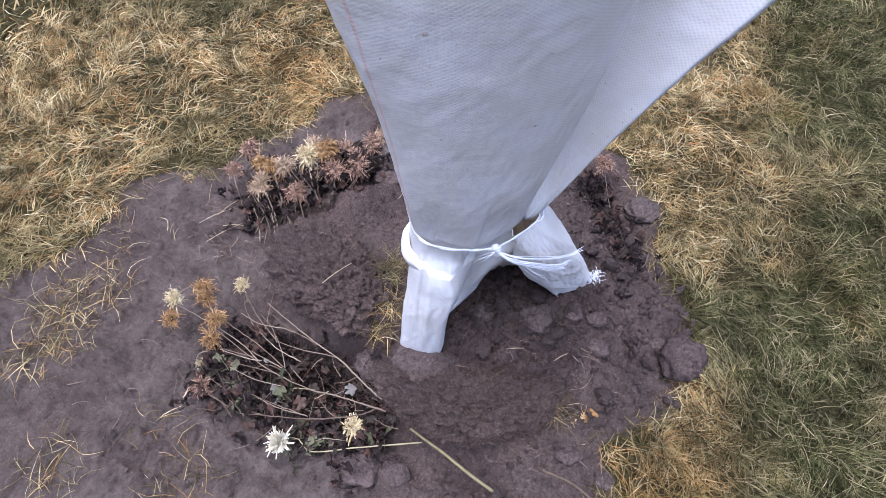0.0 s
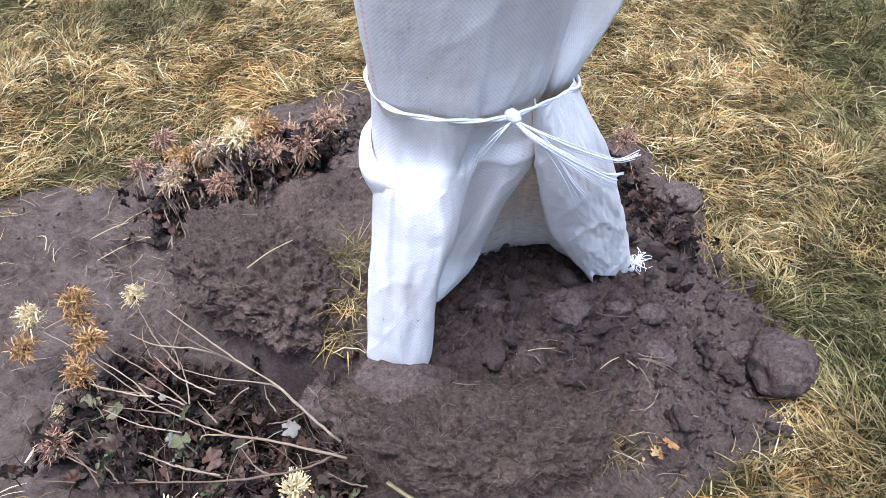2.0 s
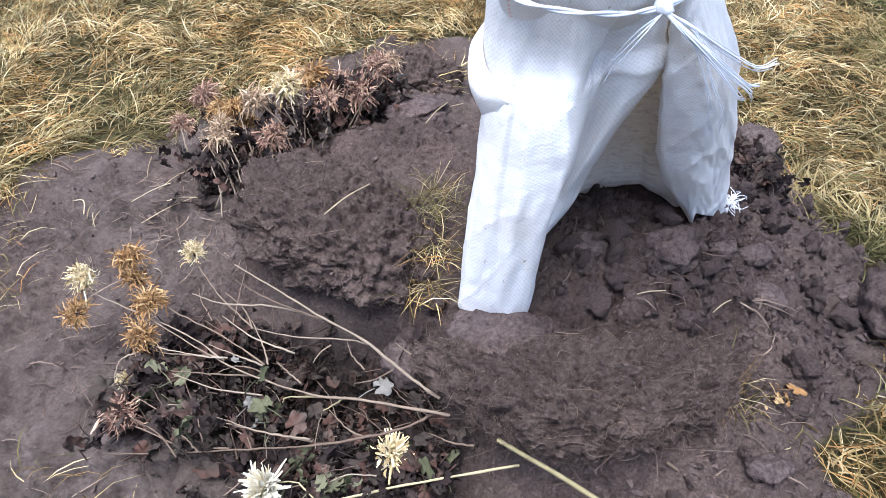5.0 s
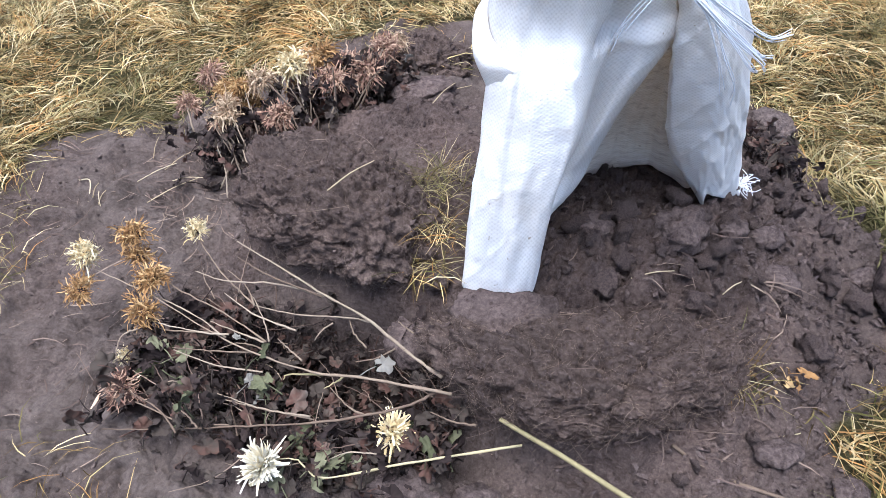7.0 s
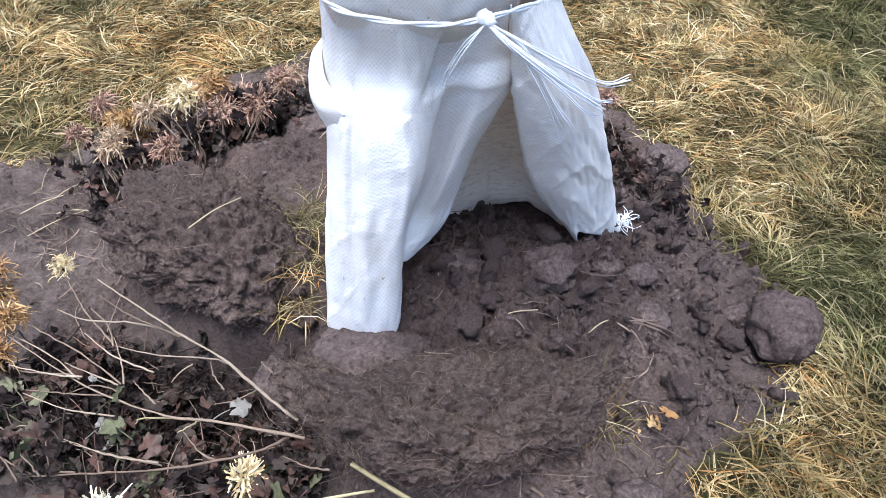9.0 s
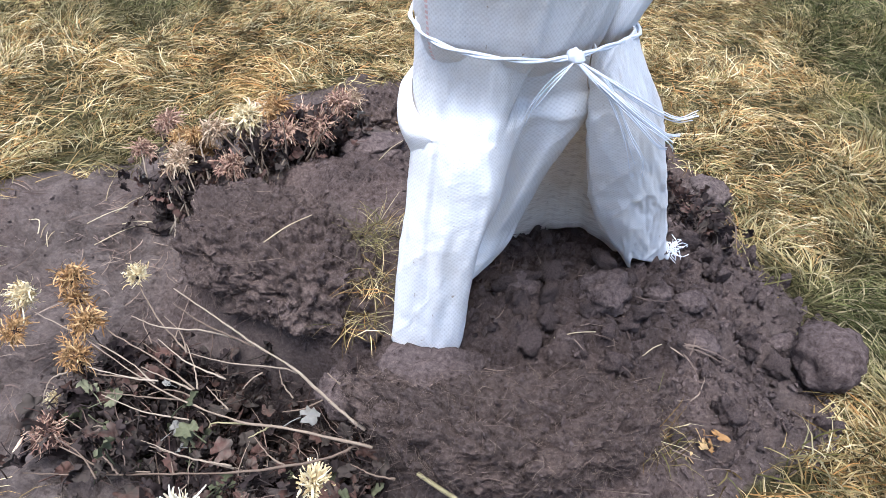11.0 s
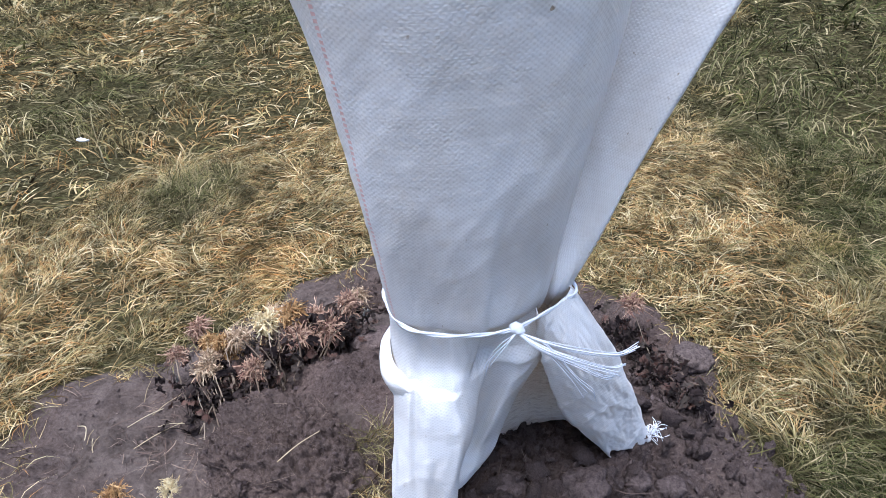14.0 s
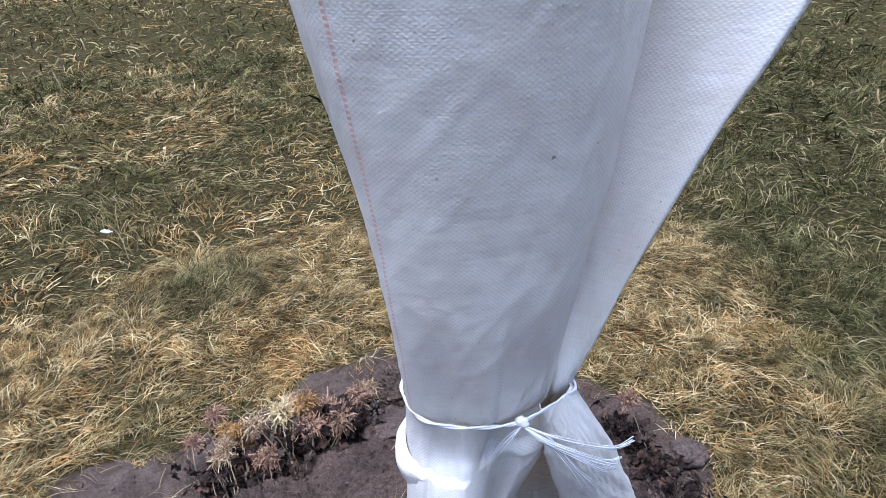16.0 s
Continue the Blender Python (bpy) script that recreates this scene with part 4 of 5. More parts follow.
FLAP.append([(0.054, 0.012, 0.494), (0.057, 0.000, 0.495), (0.069, 0.004, 0.496), (0.083, 0.020, 0.496), (0.094, 0.045, 0.496), (0.075, 0.10, 0.496)])
cloth("sack_flap", sheet(FLAP, 110, 120), False, M_SACKLOW, sack, "loose corner of the sack's mouth flaring out", crumple=0.0019, seed=33)

INNER = []
INNER.append([(-0.05, 0.07, 0.125), (0.000, 0.112, 0.138), (0.050, 0.140, 0.146), (0.085, 0.148, 0.152), (0.130, 0.140, 0.152), (0.175, 0.130, 0.135), (0.235, 0.22, 0.09)])
INNER.append([(-0.055, 0.075, 0.21), (0.005, 0.105, 0.215), (0.047, 0.128, 0.220), (0.080, 0.135, 0.220), (0.115, 0.125, 0.220), (0.150, 0.13, 0.22), (0.20, 0.20, 0.18)])
INNER.append([(-0.06, 0.075, 0.31), (0.005, 0.09, 0.31), (0.045, 0.10, 0.315), (0.075, 0.10, 0.315), (0.10, 0.10, 0.315), (0.13, 0.12, 0.31), (0.165, 0.17, 0.28)])
INNER.append([(-0.065, 0.08, 0.42), (0.0, 0.075, 0.42), (0.035, 0.07, 0.42), (0.065, 0.065, 0.42), (0.085, 0.07, 0.42), (0.105, 0.095, 0.42), (0.12, 0.13, 0.40)])
INNER.append([(-0.07, 0.08, 0.49), (0.0, 0.06, 0.49), (0.03, 0.05, 0.49), (0.055, 0.045, 0.49), (0.065, 0.055, 0.49), (0.07, 0.08, 0.49), (0.075, 0.10, 0.49)])
inner_grid = sheet(INNER, 140, 100)
pleat = 0.006 * (vnoise(np.linspace(0, 1, 140), np.zeros(140), 13, 45) + 0.5 * vnoise(np.linspace(0, 1, 140), np.zeros(140), 29, 46))[None, :] * np.linspace(1, 0.1, 100)[:, None]
inner_grid[..., 1] += pleat
cloth("sack_lining", inner_grid, False, M_SACKIN, sack, "earth-stained crumpled inside of the sack's back", crumple=0.0014, seed=43)

BACK = []
BACK.append([(0.235, 0.22, 0.06), (0.13, 0.27, 0.05), (0.0, 0.25, 0.05), (-0.08, 0.15, 0.08), (-0.085, 0.03, 0.128)])
BACK.append([(0.165, 0.17, 0.28), (0.10, 0.20, 0.28), (0.0, 0.20, 0.28), (-0.07, 0.14, 0.28), (-0.068, 0.065, 0.30)])
BACK.append([(0.075, 0.10, 0.496), (0.05, 0.115, 0.497), (-0.02, 0.122, 0.497), (-0.075, 0.105, 0.499), (-0.07, 0.08, 0.500)])
cloth("sack_back", sheet(BACK, 80, 70), False, M_SACKLOW, sack, crumple=0.0014, seed=53)

# frayed threads at the flap's corner
fray = []
for i in range(46):
    p = np.array([0.258, 0.168, 0.106]) + RNG.normal(0, 0.0048, 3) * (1, 1, 0.9)
    q = p + RNG.normal(0, 0.0045, 3) + (0.004, 0.002, 0.0)
    r = q + RNG.normal(0, 0.0045, 3) + (0.001, 0.0, -0.003)
    fray.append(tube(sack_xyz(np.array([p, q, r])), 0.0006, 0.0004, 4, 7))
ob = part("frayed_hem", mesh_of("frayed_hem", *join(fray)), M_STRING, sack, "frayed white threads at the torn hem")
ob.location = -sack.location

twine = thing("tie_twine", tuple(sack_xyz((0.033, -0.03, 0.503))), "white plastic twine knotted round the sack", "twine")


def twine_part(name, pts, r0, r1, label="", strands=1, twist=0.0):
    made = []
    p = sack_xyz(np.array(pts, float))
    if strands == 1:
        made.append(tube(p, r0, r1, 7, 14 * len(pts)))
    else:
        fine = spline(p, 12 * len(pts))
        for k in range(strands):
            w = np.linspace(0, twist, len(fine)) + 2 * math.pi * k / strands
            off = np.stack([0.3 * np.cos(w), 0.6 * np.cos(w), np.sin(w)], 1) * r0 * 0.9
            made.append(tube(fine + off, r0, r1, 6, len(fine)))
    ob = part(name, mesh_of(name, *join(made)), M_STRING, twine, label)
    ob.location = -twine.location
    return ob


twine_part("loop", [(0.033, -0.030, 0.503), (0.005, -0.034, 0.500), (-0.037, -0.040, 0.504), (-0.076, -0.034, 0.509), (-0.098, -0.004, 0.508), (-0.109, 0.045, 0.503), (-0.088, 0.105, 0.50), (-0.02, 0.128, 0.50), (0.06, 0.115, 0.50), (0.102, 0.052, 0.492), (0.084, 0.022, 0.494), (0.060, -0.005, 0.499), (0.033, -0.030, 0.503)], 0.0015, 0.0015, "two white strands pulled tight", 2, 40.0)
kn = lump("knot", 0.0075, 0.006, 0.0068, 71, 0.25, 3)
ob = part("knot", kn, M_STRING, twine)
ob.location = (0, 0, 0)
for k, pts in enumerate((
        [(0.033, -0.034, 0.502), (0.058, -0.034, 0.482), (0.098, -0.016, 0.445), (0.140, 0.010, 0.405), (0.163, 0.030, 0.390)],
        [(0.033, -0.034, 0.501), (0.060, -0.036, 0.480), (0.102, -0.014, 0.439), (0.146, 0.012, 0.398), (0.158, 0.028, 0.383)],
        [(0.033, -0.034, 0.501), (0.056, -0.036, 0.480), (0.096, -0.018, 0.440), (0.135, 0.006, 0.394), (0.152, 0.026, 0.378)],
        [(0.034, -0.034, 0.502), (0.062, -0.032, 0.485), (0.104, -0.010, 0.451), (0.150, 0.020, 0.416), (0.180, 0.042, 0.407)],
        [(0.034, -0.034, 0.501), (0.064, -0.032, 0.480), (0.098, -0.018, 0.420), (0.122, -0.004, 0.380), (0.130, 0.008, 0.352)],
        [(0.034, -0.034, 0.500), (0.062, -0.034, 0.474), (0.092, -0.020, 0.420), (0.112, -0.002, 0.370)],
        [(0.032, -0.034, 0.500), (0.018, -0.034, 0.482), (0.006, -0.026, 0.455), (0.000, -0.018, 0.425)],
        [(0.032, -0.034, 0.500), (0.016, -0.035, 0.480), (0.002, -0.026, 0.452)])):
    twine_part("tail", pts, 0.0011 if k < 4 else 0.0007, 0.0007 if k < 4 else 0.0004)
    for j in range(4 if k < 4 else 1):
        q = np.array(pts, float)
        grow = np.linspace(0, 1, len(q))[:, None]
        q = q + RNG.normal(0, 0.0024, 3) * (0.25 + grow) * (grow > 0) + RNG.normal(0, 0.0012, q.shape) * grow
        twine_part("tail", q, 0.0007, 0.0004)

# ---- chrysanthemums ----
def leaf_mesh(size, seed):
    """A deeply lobed, curled and shrivelled leaf with a stalk."""
    rr = np.random.RandomState(seed)
    n = 23
    rim = []
    for i in range(n):
        s = i / (n - 1)
        a = -2.75 + 5.5 * s
        lobe = abs(math.cos(2.55 * a)) ** 0.7
        r = size * (0.27 + 0.21 * lobe + 0.035 * rr.uniform(-1, 1)) * (0.80 + 0.28 * math.cos(a * 0.5) ** 2)
        rim.append((size * 0.45 + r * math.cos(a) * 1.15, r * math.sin(a) * 0.92))
    fold = rr.choice((-1, 1)) * rr.uniform(0.7, 2.4)
    curl, twist = rr.choice((-1, 1)) * rr.uniform(0.5, 1.8), rr.uniform(-1.0, 1.0)
    verts = []
    for f in (0.0, 0.4, 0.72, 1.0):
        for x, y in rim:
            px, py = size * 0.40 + (x - size * 0.40) * f, y * f
            u, v = px / size, py / size
            w = 0.30 * f * noise.noise(Vector((u * 6, v * 6, seed))) + 0.12 * f * noise.noise(Vector((u * 15, v * 15, seed)))
            bend = fold * v
            qy = math.sin(bend) / fold
            qz = (1 - math.cos(bend)) / fold + w
            turn = curl * (u - 0.2) + twist * v
            verts.append((size * (0.2 + math.sin(turn) / max(abs(curl), 0.5) * math.copysign(1, curl) * 0.9 - 0.3 * qz * math.sin(turn)),
                          size * qy, size * (qz * math.cos(turn) + 0.45 * (1 - math.cos(turn)) * math.copysign(1, curl))))
    faces = grid_faces(n, 4)
    stalk = tube(np.array([(-size * 0.6, 0, -size * 0.12), (-size * 0.2, 0, 0.0), (size * 0.15, 0, 0.0)]), size * 0.03, size * 0.02, 4, 5)
    v, f = join([(verts, faces), stalk])
    return mesh_of("leaf", v, f)


LEAVES = {m.name: [leaf_mesh(s, 10 + i) for i, s in enumerate((0.030, 0.026, 0.033, 0.021, 0.028, 0.031))] for m in (M_LEAF, M_LEAFGREEN, M_PALELEAF)}
for key in LEAVES:
    for me in LEAVES[key]:
        me.materials.append(bpy.data.materials[key])


def add_leaf(parent, place, mat, scale=1.0, flat=30):
    me = LEAVES[mat.name][RNG.randint(6)]
    ob = new("leaf", me)
    ob.parent = parent
    p = Vector(place) - parent.location
    ob.matrix_basis = pose(*p, RNG.normal(0, flat), RNG.normal(0, flat), RNG.uniform(0, 360)) @ Matrix.Diagonal((scale, scale, scale, 1))
    return ob


def petals_mesh(radius, count, seed, droop, shag, bloom=0.0):
    """A chrysanthemum head: many strap-shaped petals, fresh and cupped or dried to a drooping, crinkled mop."""
    rr = np.random.RandomState(seed)
    verts, faces = [], []
    lean = rr.normal(0, 0.5, 2) * (1 - bloom)
    for i in range(count):
        a = rr.uniform(0, 2 * math.pi)
        el = math.asin(rr.uniform(-0.35, 1.0)) if bloom < 0.3 else math.asin(rr.uniform(-0.1, 1.0))
        length = radius * rr.uniform(0.30, 0.62) * (1 + 0.15 * bloom)
        w = radius * rr.uniform(0.024, 0.056) * (1 + 0.9 * bloom)
        d = np.array([math.cos(a) * math.cos(el) + 0.3 * lean[0], math.sin(a) * math.cos(el) + 0.3 * lean[1], math.sin(el)])
        clump = noise.noise(Vector((float(d[0]), float(d[1]), float(d[2]))) * 2.6 + Vector((seed * 1.7, 0, 0)))
        c = d * radius * (rr.uniform(0.15, 0.80) * (1 - bloom) + rr.uniform(0.05, 0.30) * bloom) * (1 + 0.7 * clump)
        length *= 1 + 0.5 * clump
        d = d + rr.normal(0, 0.75 * (1 - 0.6 * bloom), 3)
        d /= np.linalg.norm(d)
        side = np.cross(d, rr.normal(0, 1, 3) if bloom < 0.3 else np.array([0.1, 0.2, 1.0]))
        side /= np.linalg.norm(side) + 1e-9
        pull = np.array([0, 0, -1.0]) * droop * rr.uniform(0.3, 1.4) + rr.normal(0, 1.3 * shag, 3)
        if bloom > 0.3:
            pull = np.array([0, 0, 1.0]) * rr.uniform(-0.9, 0.9) + rr.normal(0, 2.2 * shag, 3)
        o = len(verts)
        for s, ww in ((0.0, 0.55), (0.25, 0.9), (0.5, 1.0), (0.75, 0.95), (1.0, 0.6)):
            p = c + d * length * s + pull * length * s * s * 0.42
            if bloom < 0.3:
                p = p + rr.normal(0, 0.06, 3) * length
            lift = np.cross(d, side) * w * (0.5 if bloom > 0.3 else rr.uniform(-0.9, 0.9))
            verts += [p + side * w * ww, p - lift * ww, p - side * w * ww]
        for k in range(4):
            b = o + 3 * k
            faces += [(b, b + 1, b + 4, b + 3), (b + 1, b + 2, b + 5, b + 4)]
    return mesh_of("petals", verts, faces)


def flower(parent, place, radius, mat, seed, droop=0.3, shag=0.35, count=70, tilt=(0, 0), label="", bloom=0.0):
    p = Vector(place) - parent.location
    head = part("flower_head", petals_mesh(radius, int(count * (4.2 - 0.4 * bloom)), seed, droop, shag, bloom), mat, parent, label)
    head.matrix_basis = pose(*p, tilt[0], tilt[1], RNG.uniform(0, 360))
    cal = lump("calyx", radius * 0.35, radius * 0.35, radius * 0.3, seed, 0.2, 2)
    c = part("calyx", cal, M_LEAF, head)
    c.location = (0, 0, -radius * 0.1)
    return head


def stem(parent, pts, r0=0.0019, r1=0.0013, mat=None, seed=0):
    p = np.array(pts, float) - np.array(parent.location)
    rr = np.random.RandomState(seed + len(pts) + int(abs(p[0][0]) * 9999) % 997)
    fine = spline(p, 5 * len(p))
    jog = rr.normal(0, 0.00035, fine.shape)
    jog[0] = jog[-1] = 0
    return part("stem", mesh_of("stem", *tube(fine + jog, 0.42 * r1, 0.62 * r0, 6, len(fine), 0.2, seed)), mat or M_STEM, parent)


felled = thing("chrysanthemum_plant", (-0.13, -0.18, 0.09), "felled withered chrysanthemum with dark leaves and faded flowers", "plant")
stem(felled, [(-0.381, -0.120, 0.150), (-0.307, -0.140, 0.150), (-0.252, -0.151, 0.140), (-0.192, -0.160, 0.130), (-0.134, -0.178, 0.115), (-0.092, -0.188, 0.105)], 0.0034, 0.0018)
stem(felled, [(-0.381, -0.128, 0.130), (-0.330, -0.141, 0.130), (-0.252, -0.152, 0.135)], 0.0020, 0.0014)
stem(felled, [(-0.440, -0.146, 0.100), (-0.387, -0.153, 0.110), (-0.320, -0.143, 0.120), (-0.250, -0.150, 0.135)], 0.0022, 0.0014)
stem(felled, [(-0.341, -0.168, 0.100), (-0.289, -0.164, 0.100), (-0.219, -0.152, 0.110), (-0.190, -0.160, 0.125)], 0.0020, 0.0014)
stem(felled, [(-0.475, -0.197, 0.105), (-0.363, -0.220, 0.100), (-0.305, -0.228, 0.100), (-0.226, -0.227, 0.100), (-0.175, -0.218, 0.105), (-0.074, -0.207, 0.110)], 0.0030, 0.0016)
stem(felled, [(-0.419, -0.239, 0.070), (-0.361, -0.231, 0.080), (-0.307, -0.226, 0.097)], 0.0019, 0.0015)
stem(felled, [(-0.473, -0.215, 0.060), (-0.437, -0.219, 0.070), (-0.362, -0.215, 0.095)], 0.0017, 0.0013)
stem(felled, [(-0.449, -0.347, 0.040), (-0.381, -0.328, 0.050), (-0.283, -0.300, 0.070), (-0.204, -0.275, 0.085), (-0.127, -0.236, 0.095), (-0.092, -0.205, 0.100)], 0.0027, 0.0018)
stem(felled, [(-0.346, -0.276, 0.060), (-0.284, -0.275, 0.070), (-0.210, -0.272, 0.083)], 0.0018, 0.0013)
stem(felled, [(-0.235, -0.325, 0.075), (-0.207, -0.316, 0.075), (-0.177, -0.327, 0.080), (-0.144, -0.315, 0.085), (-0.095, -0.284, 0.085), (0.010, -0.225, 0.085)], 0.0025, 0.0016, M_GREENSTEM)
stem(felled, [(-0.575, -0.185, 0.100), (-0.521, -0.186, 0.090), (-0.421, -0.197, 0.090), (-0.349, -0.219, 0.098)], 0.0018, 0.0014)
stem(felled, [(-0.530, -0.136, 0.110), (-0.459, -0.173, 0.100), (-0.375, -0.189, 0.100), (-0.30, -0.21, 0.10)], 0.0019, 0.0013)
stem(felled, [(-0.471, -0.095, 0.105), (-0.410, -0.135, 0.100), (-0.341, -0.168, 0.100)], 0.0018, 0.0014)
stem(felled, [(-0.459, -0.313, 0.060), (-0.413, -0.312, 0.060), (-0.347, -0.318, 0.060)], 0.0018, 0.0014)
stem(felled, [(-0.395, -0.287, 0.050), (-0.349, -0.309, 0.055), (-0.30, -0.303, 0.068)], 0.0016, 0.0012)
for k, pts in enumerate((
        [(-0.374, -0.209, 0.105), (-0.332, -0.212, 0.105), (-0.299, -0.214, 0.105)], [(-0.287, -0.204, 0.105), (-0.266, -0.213, 0.105), (-0.246, -0.221, 0.105)],
        [(-0.431, -0.232, 0.105), (-0.379, -0.227, 0.105), (-0.343, -0.218, 0.105)], [(-0.261, -0.243, 0.09), (-0.258, -0.234, 0.09), (-0.222, -0.222, 0.09)],
        [(-0.213, -0.237, 0.09), (-0.205, -0.226, 0.09), (-0.197, -0.213, 0.09)], [(-0.207, -0.234, 0.09), (-0.182, -0.247, 0.09), (-0.157, -0.252, 0.09)])):
    stem(felled, pts, 0.0022, 0.0014, M_GREENSTEM if k in (3, 4) else M_STEM, seed=40 + k)
for k, pts in enumerate((
        [(-0.093, -0.224, 0.09), (-0.065, -0.226, 0.09), (-0.041, -0.222, 0.09)], [(-0.195, -0.194, 0.09), (-0.176, -0.182, 0.09), (-0.16, -0.162, 0.09)],
        [(-0.166, -0.135, 0.105), (-0.149, -0.142, 0.105), (-0.134, -0.149, 0.105)], [(-0.246, -0.192, 0.105), (-0.244, -0.176, 0.105), (-0.237, -0.163, 0.105)],
        [(-0.321, -0.283, 0.09), (-0.262, -0.282, 0.09), (-0.211, -0.273, 0.09)], [(-0.364, -0.308, 0.085), (-0.341, -0.315, 0.085), (-0.323, -0.322, 0.08)],
        [(-0.419, -0.311, 0.08), (-0.374, -0.319, 0.08), (-0.348, -0.332, 0.07)], [(-0.382, -0.167, 0.105), (-0.33, -0.183, 0.105), (-0.272, -0.187, 0.105)])):
    stem(felled, pts, 0.0022, 0.0014, M_STEM, seed=50 + k)
for k, pts in enumerate((
        [(-0.465, -0.28, 0.08), (-0.471, -0.257, 0.09), (-0.456, -0.242, 0.095)], [(-0.345, -0.161, 0.105), (-0.313, -0.189, 0.105), (-0.294, -0.211, 0.105)],
        [(-0.352, -0.232, 0.09), (-0.333, -0.216, 0.09), (-0.296, -0.214, 0.09)], [(-0.398, -0.134, 0.105), (-0.362, -0.149, 0.105), (-0.337, -0.172, 0.105)],
        [(-0.398, -0.253, 0.095), (-0.339, -0.254, 0.095), (-0.285, -0.244, 0.095)], [(-0.223, -0.149, 0.105), (-0.207, -0.168, 0.105), (-0.186, -0.181, 0.105)])):
    stem(felled, pts, 0.0020, 0.0013, M_STEM, seed=60 + k)
for i in range(90):
    bx, by = RNG.uniform(-0.44, -0.10), RNG.uniform(-0.31, -0.13)
    a = RNG.normal(2.9, 0.7)
    ln = RNG.uniform(0.04, 0.12)
    bz = height(bx, by) + RNG.uniform(0.025, 0.05)
    stem(felled, [(bx, by, bz), (bx + 0.5 * ln * math.cos(a), by + 0.5 * ln * math.sin(a) + RNG.normal(0, 0.008), bz + RNG.uniform(-0.01, 0.016)), (bx + ln * math.cos(a), by + ln * math.sin(a), bz + RNG.uniform(-0.02, 0.012))][::-1], 0.0014, 0.0009, M_DARKSTEM if i % 4 else M_STEM, seed=i)
flower(felled, (-0.573, -0.178, 0.115), 0.020, M_PETALCREAM, 1, 0.9, 0.5, 80, (-10, -30), "pale yellow dried flower head")
flower(felled, (-0.530, -0.136, 0.125), 0.021, M_PETALRUST, 2, 1.0, 0.5, 80, (10, -20), "rust-brown shrivelled flower head")
flower(felled, (-0.522, -0.150, 0.100), 0.020, M_PETALRUST, 12, 1.0, 0.5, 60, (10, -20))
flower(felled, (-0.570, -0.215, 0.085), 0.021, M_PETALRUST, 3, 1.0, 0.5, 70, (0, -30))
flower(felled, (-0.474, -0.182, 0.110), 0.023, M_PETALRUST, 4, 1.0, 0.5, 80, (0, -30))
flower(felled, (-0.466, -0.220, 0.095), 0.021, M_PETALRUST, 5, 1.0, 0.5, 70, (0, -30))
flower(felled, (-0.467, -0.095, 0.115), 0.015, M_PETALCREAM, 6, 0.5, 0.4, 70, (0, -10), "cream faded flower head")
flower(felled, (-0.471, -0.262, 0.058), 0.013, M_PETALCREAM, 7, 0.2, 0.3, 50, (0, -40), "small cream bud")
flower(felled, (-0.444, -0.302, 0.065), 0.022, M_PETALBROWN, 8, 0.9, 0.5, 60, (0, -30), "brown shrivelled flower head")
flower(felled, (-0.231, -0.336, 0.085), 0.025, M_PETALWHITE, 9, 0.45, 0.3, 110, (-10, -35), "white flower head still in bloom", 1.0)
flower(felled, (-0.126, -0.252, 0.072), 0.021, M_PETALCREAM, 10, 0.6, 0.45, 90, (20, 0), "cream half-dried flower head", 0.6)
for i in range(1150):
    lx, ly = RNG.uniform(-0.47, -0.06), RNG.normal(-0.225, 0.055)
    if ly < -0.36 or ly > -0.115 - 0.1 * max(0, -0.2 - lx):
        continue
    lz = height(lx, ly) + 0.004 + 0.066 * RNG.uniform() ** 1.3
    if lx > -0.12 and ly > -0.19:
        continue
    mat = M_LEAFGREEN if (RNG.uniform() < 0.07 and ly < -0.2) else M_LEAF
    add_leaf(felled, (lx, ly, lz), mat, RNG.uniform(0.65, 1.2), 60)
for i in range(420):
    lx, ly = RNG.uniform(-0.44, -0.11), RNG.uniform(-0.215, -0.118)
    if ly > -0.115 - 0.12 * max(0, -0.22 - lx):
        continue
    add_leaf(felled, (lx, ly, height(lx, ly) + 0.003 + 0.05 * RNG.uniform() ** 1.6), M_LEAF, RNG.uniform(0.6, 1.05), 60)
for lx, ly, lz, s in ((-0.166, -0.207, 0.112, 0.95), (-0.30, -0.262, 0.085, 0.7), (-0.335, -0.21, 0.09, 0.6), (-0.28, -0.27, 0.08, 0.6)):
    add_leaf(felled, (lx, ly, lz), M_PALELEAF, s, 20)
for lx, ly, lz in ((-0.425, -0.245, 0.07), (-0.41, -0.25, 0.068), (-0.30, -0.235, 0.10), (-0.16, -0.30, 0.07), (-0.19, -0.315, 0.07), (-0.22, -0.30, 0.075), (-0.27, -0.255, 0.09), (-0.08, -0.27, 0.075), (-0.21, -0.345, 0.06), (-0.45, -0.255, 0.06)):
    add_leaf(felled, (lx, ly, lz), M_LEAFGREEN, 1.0, 20)

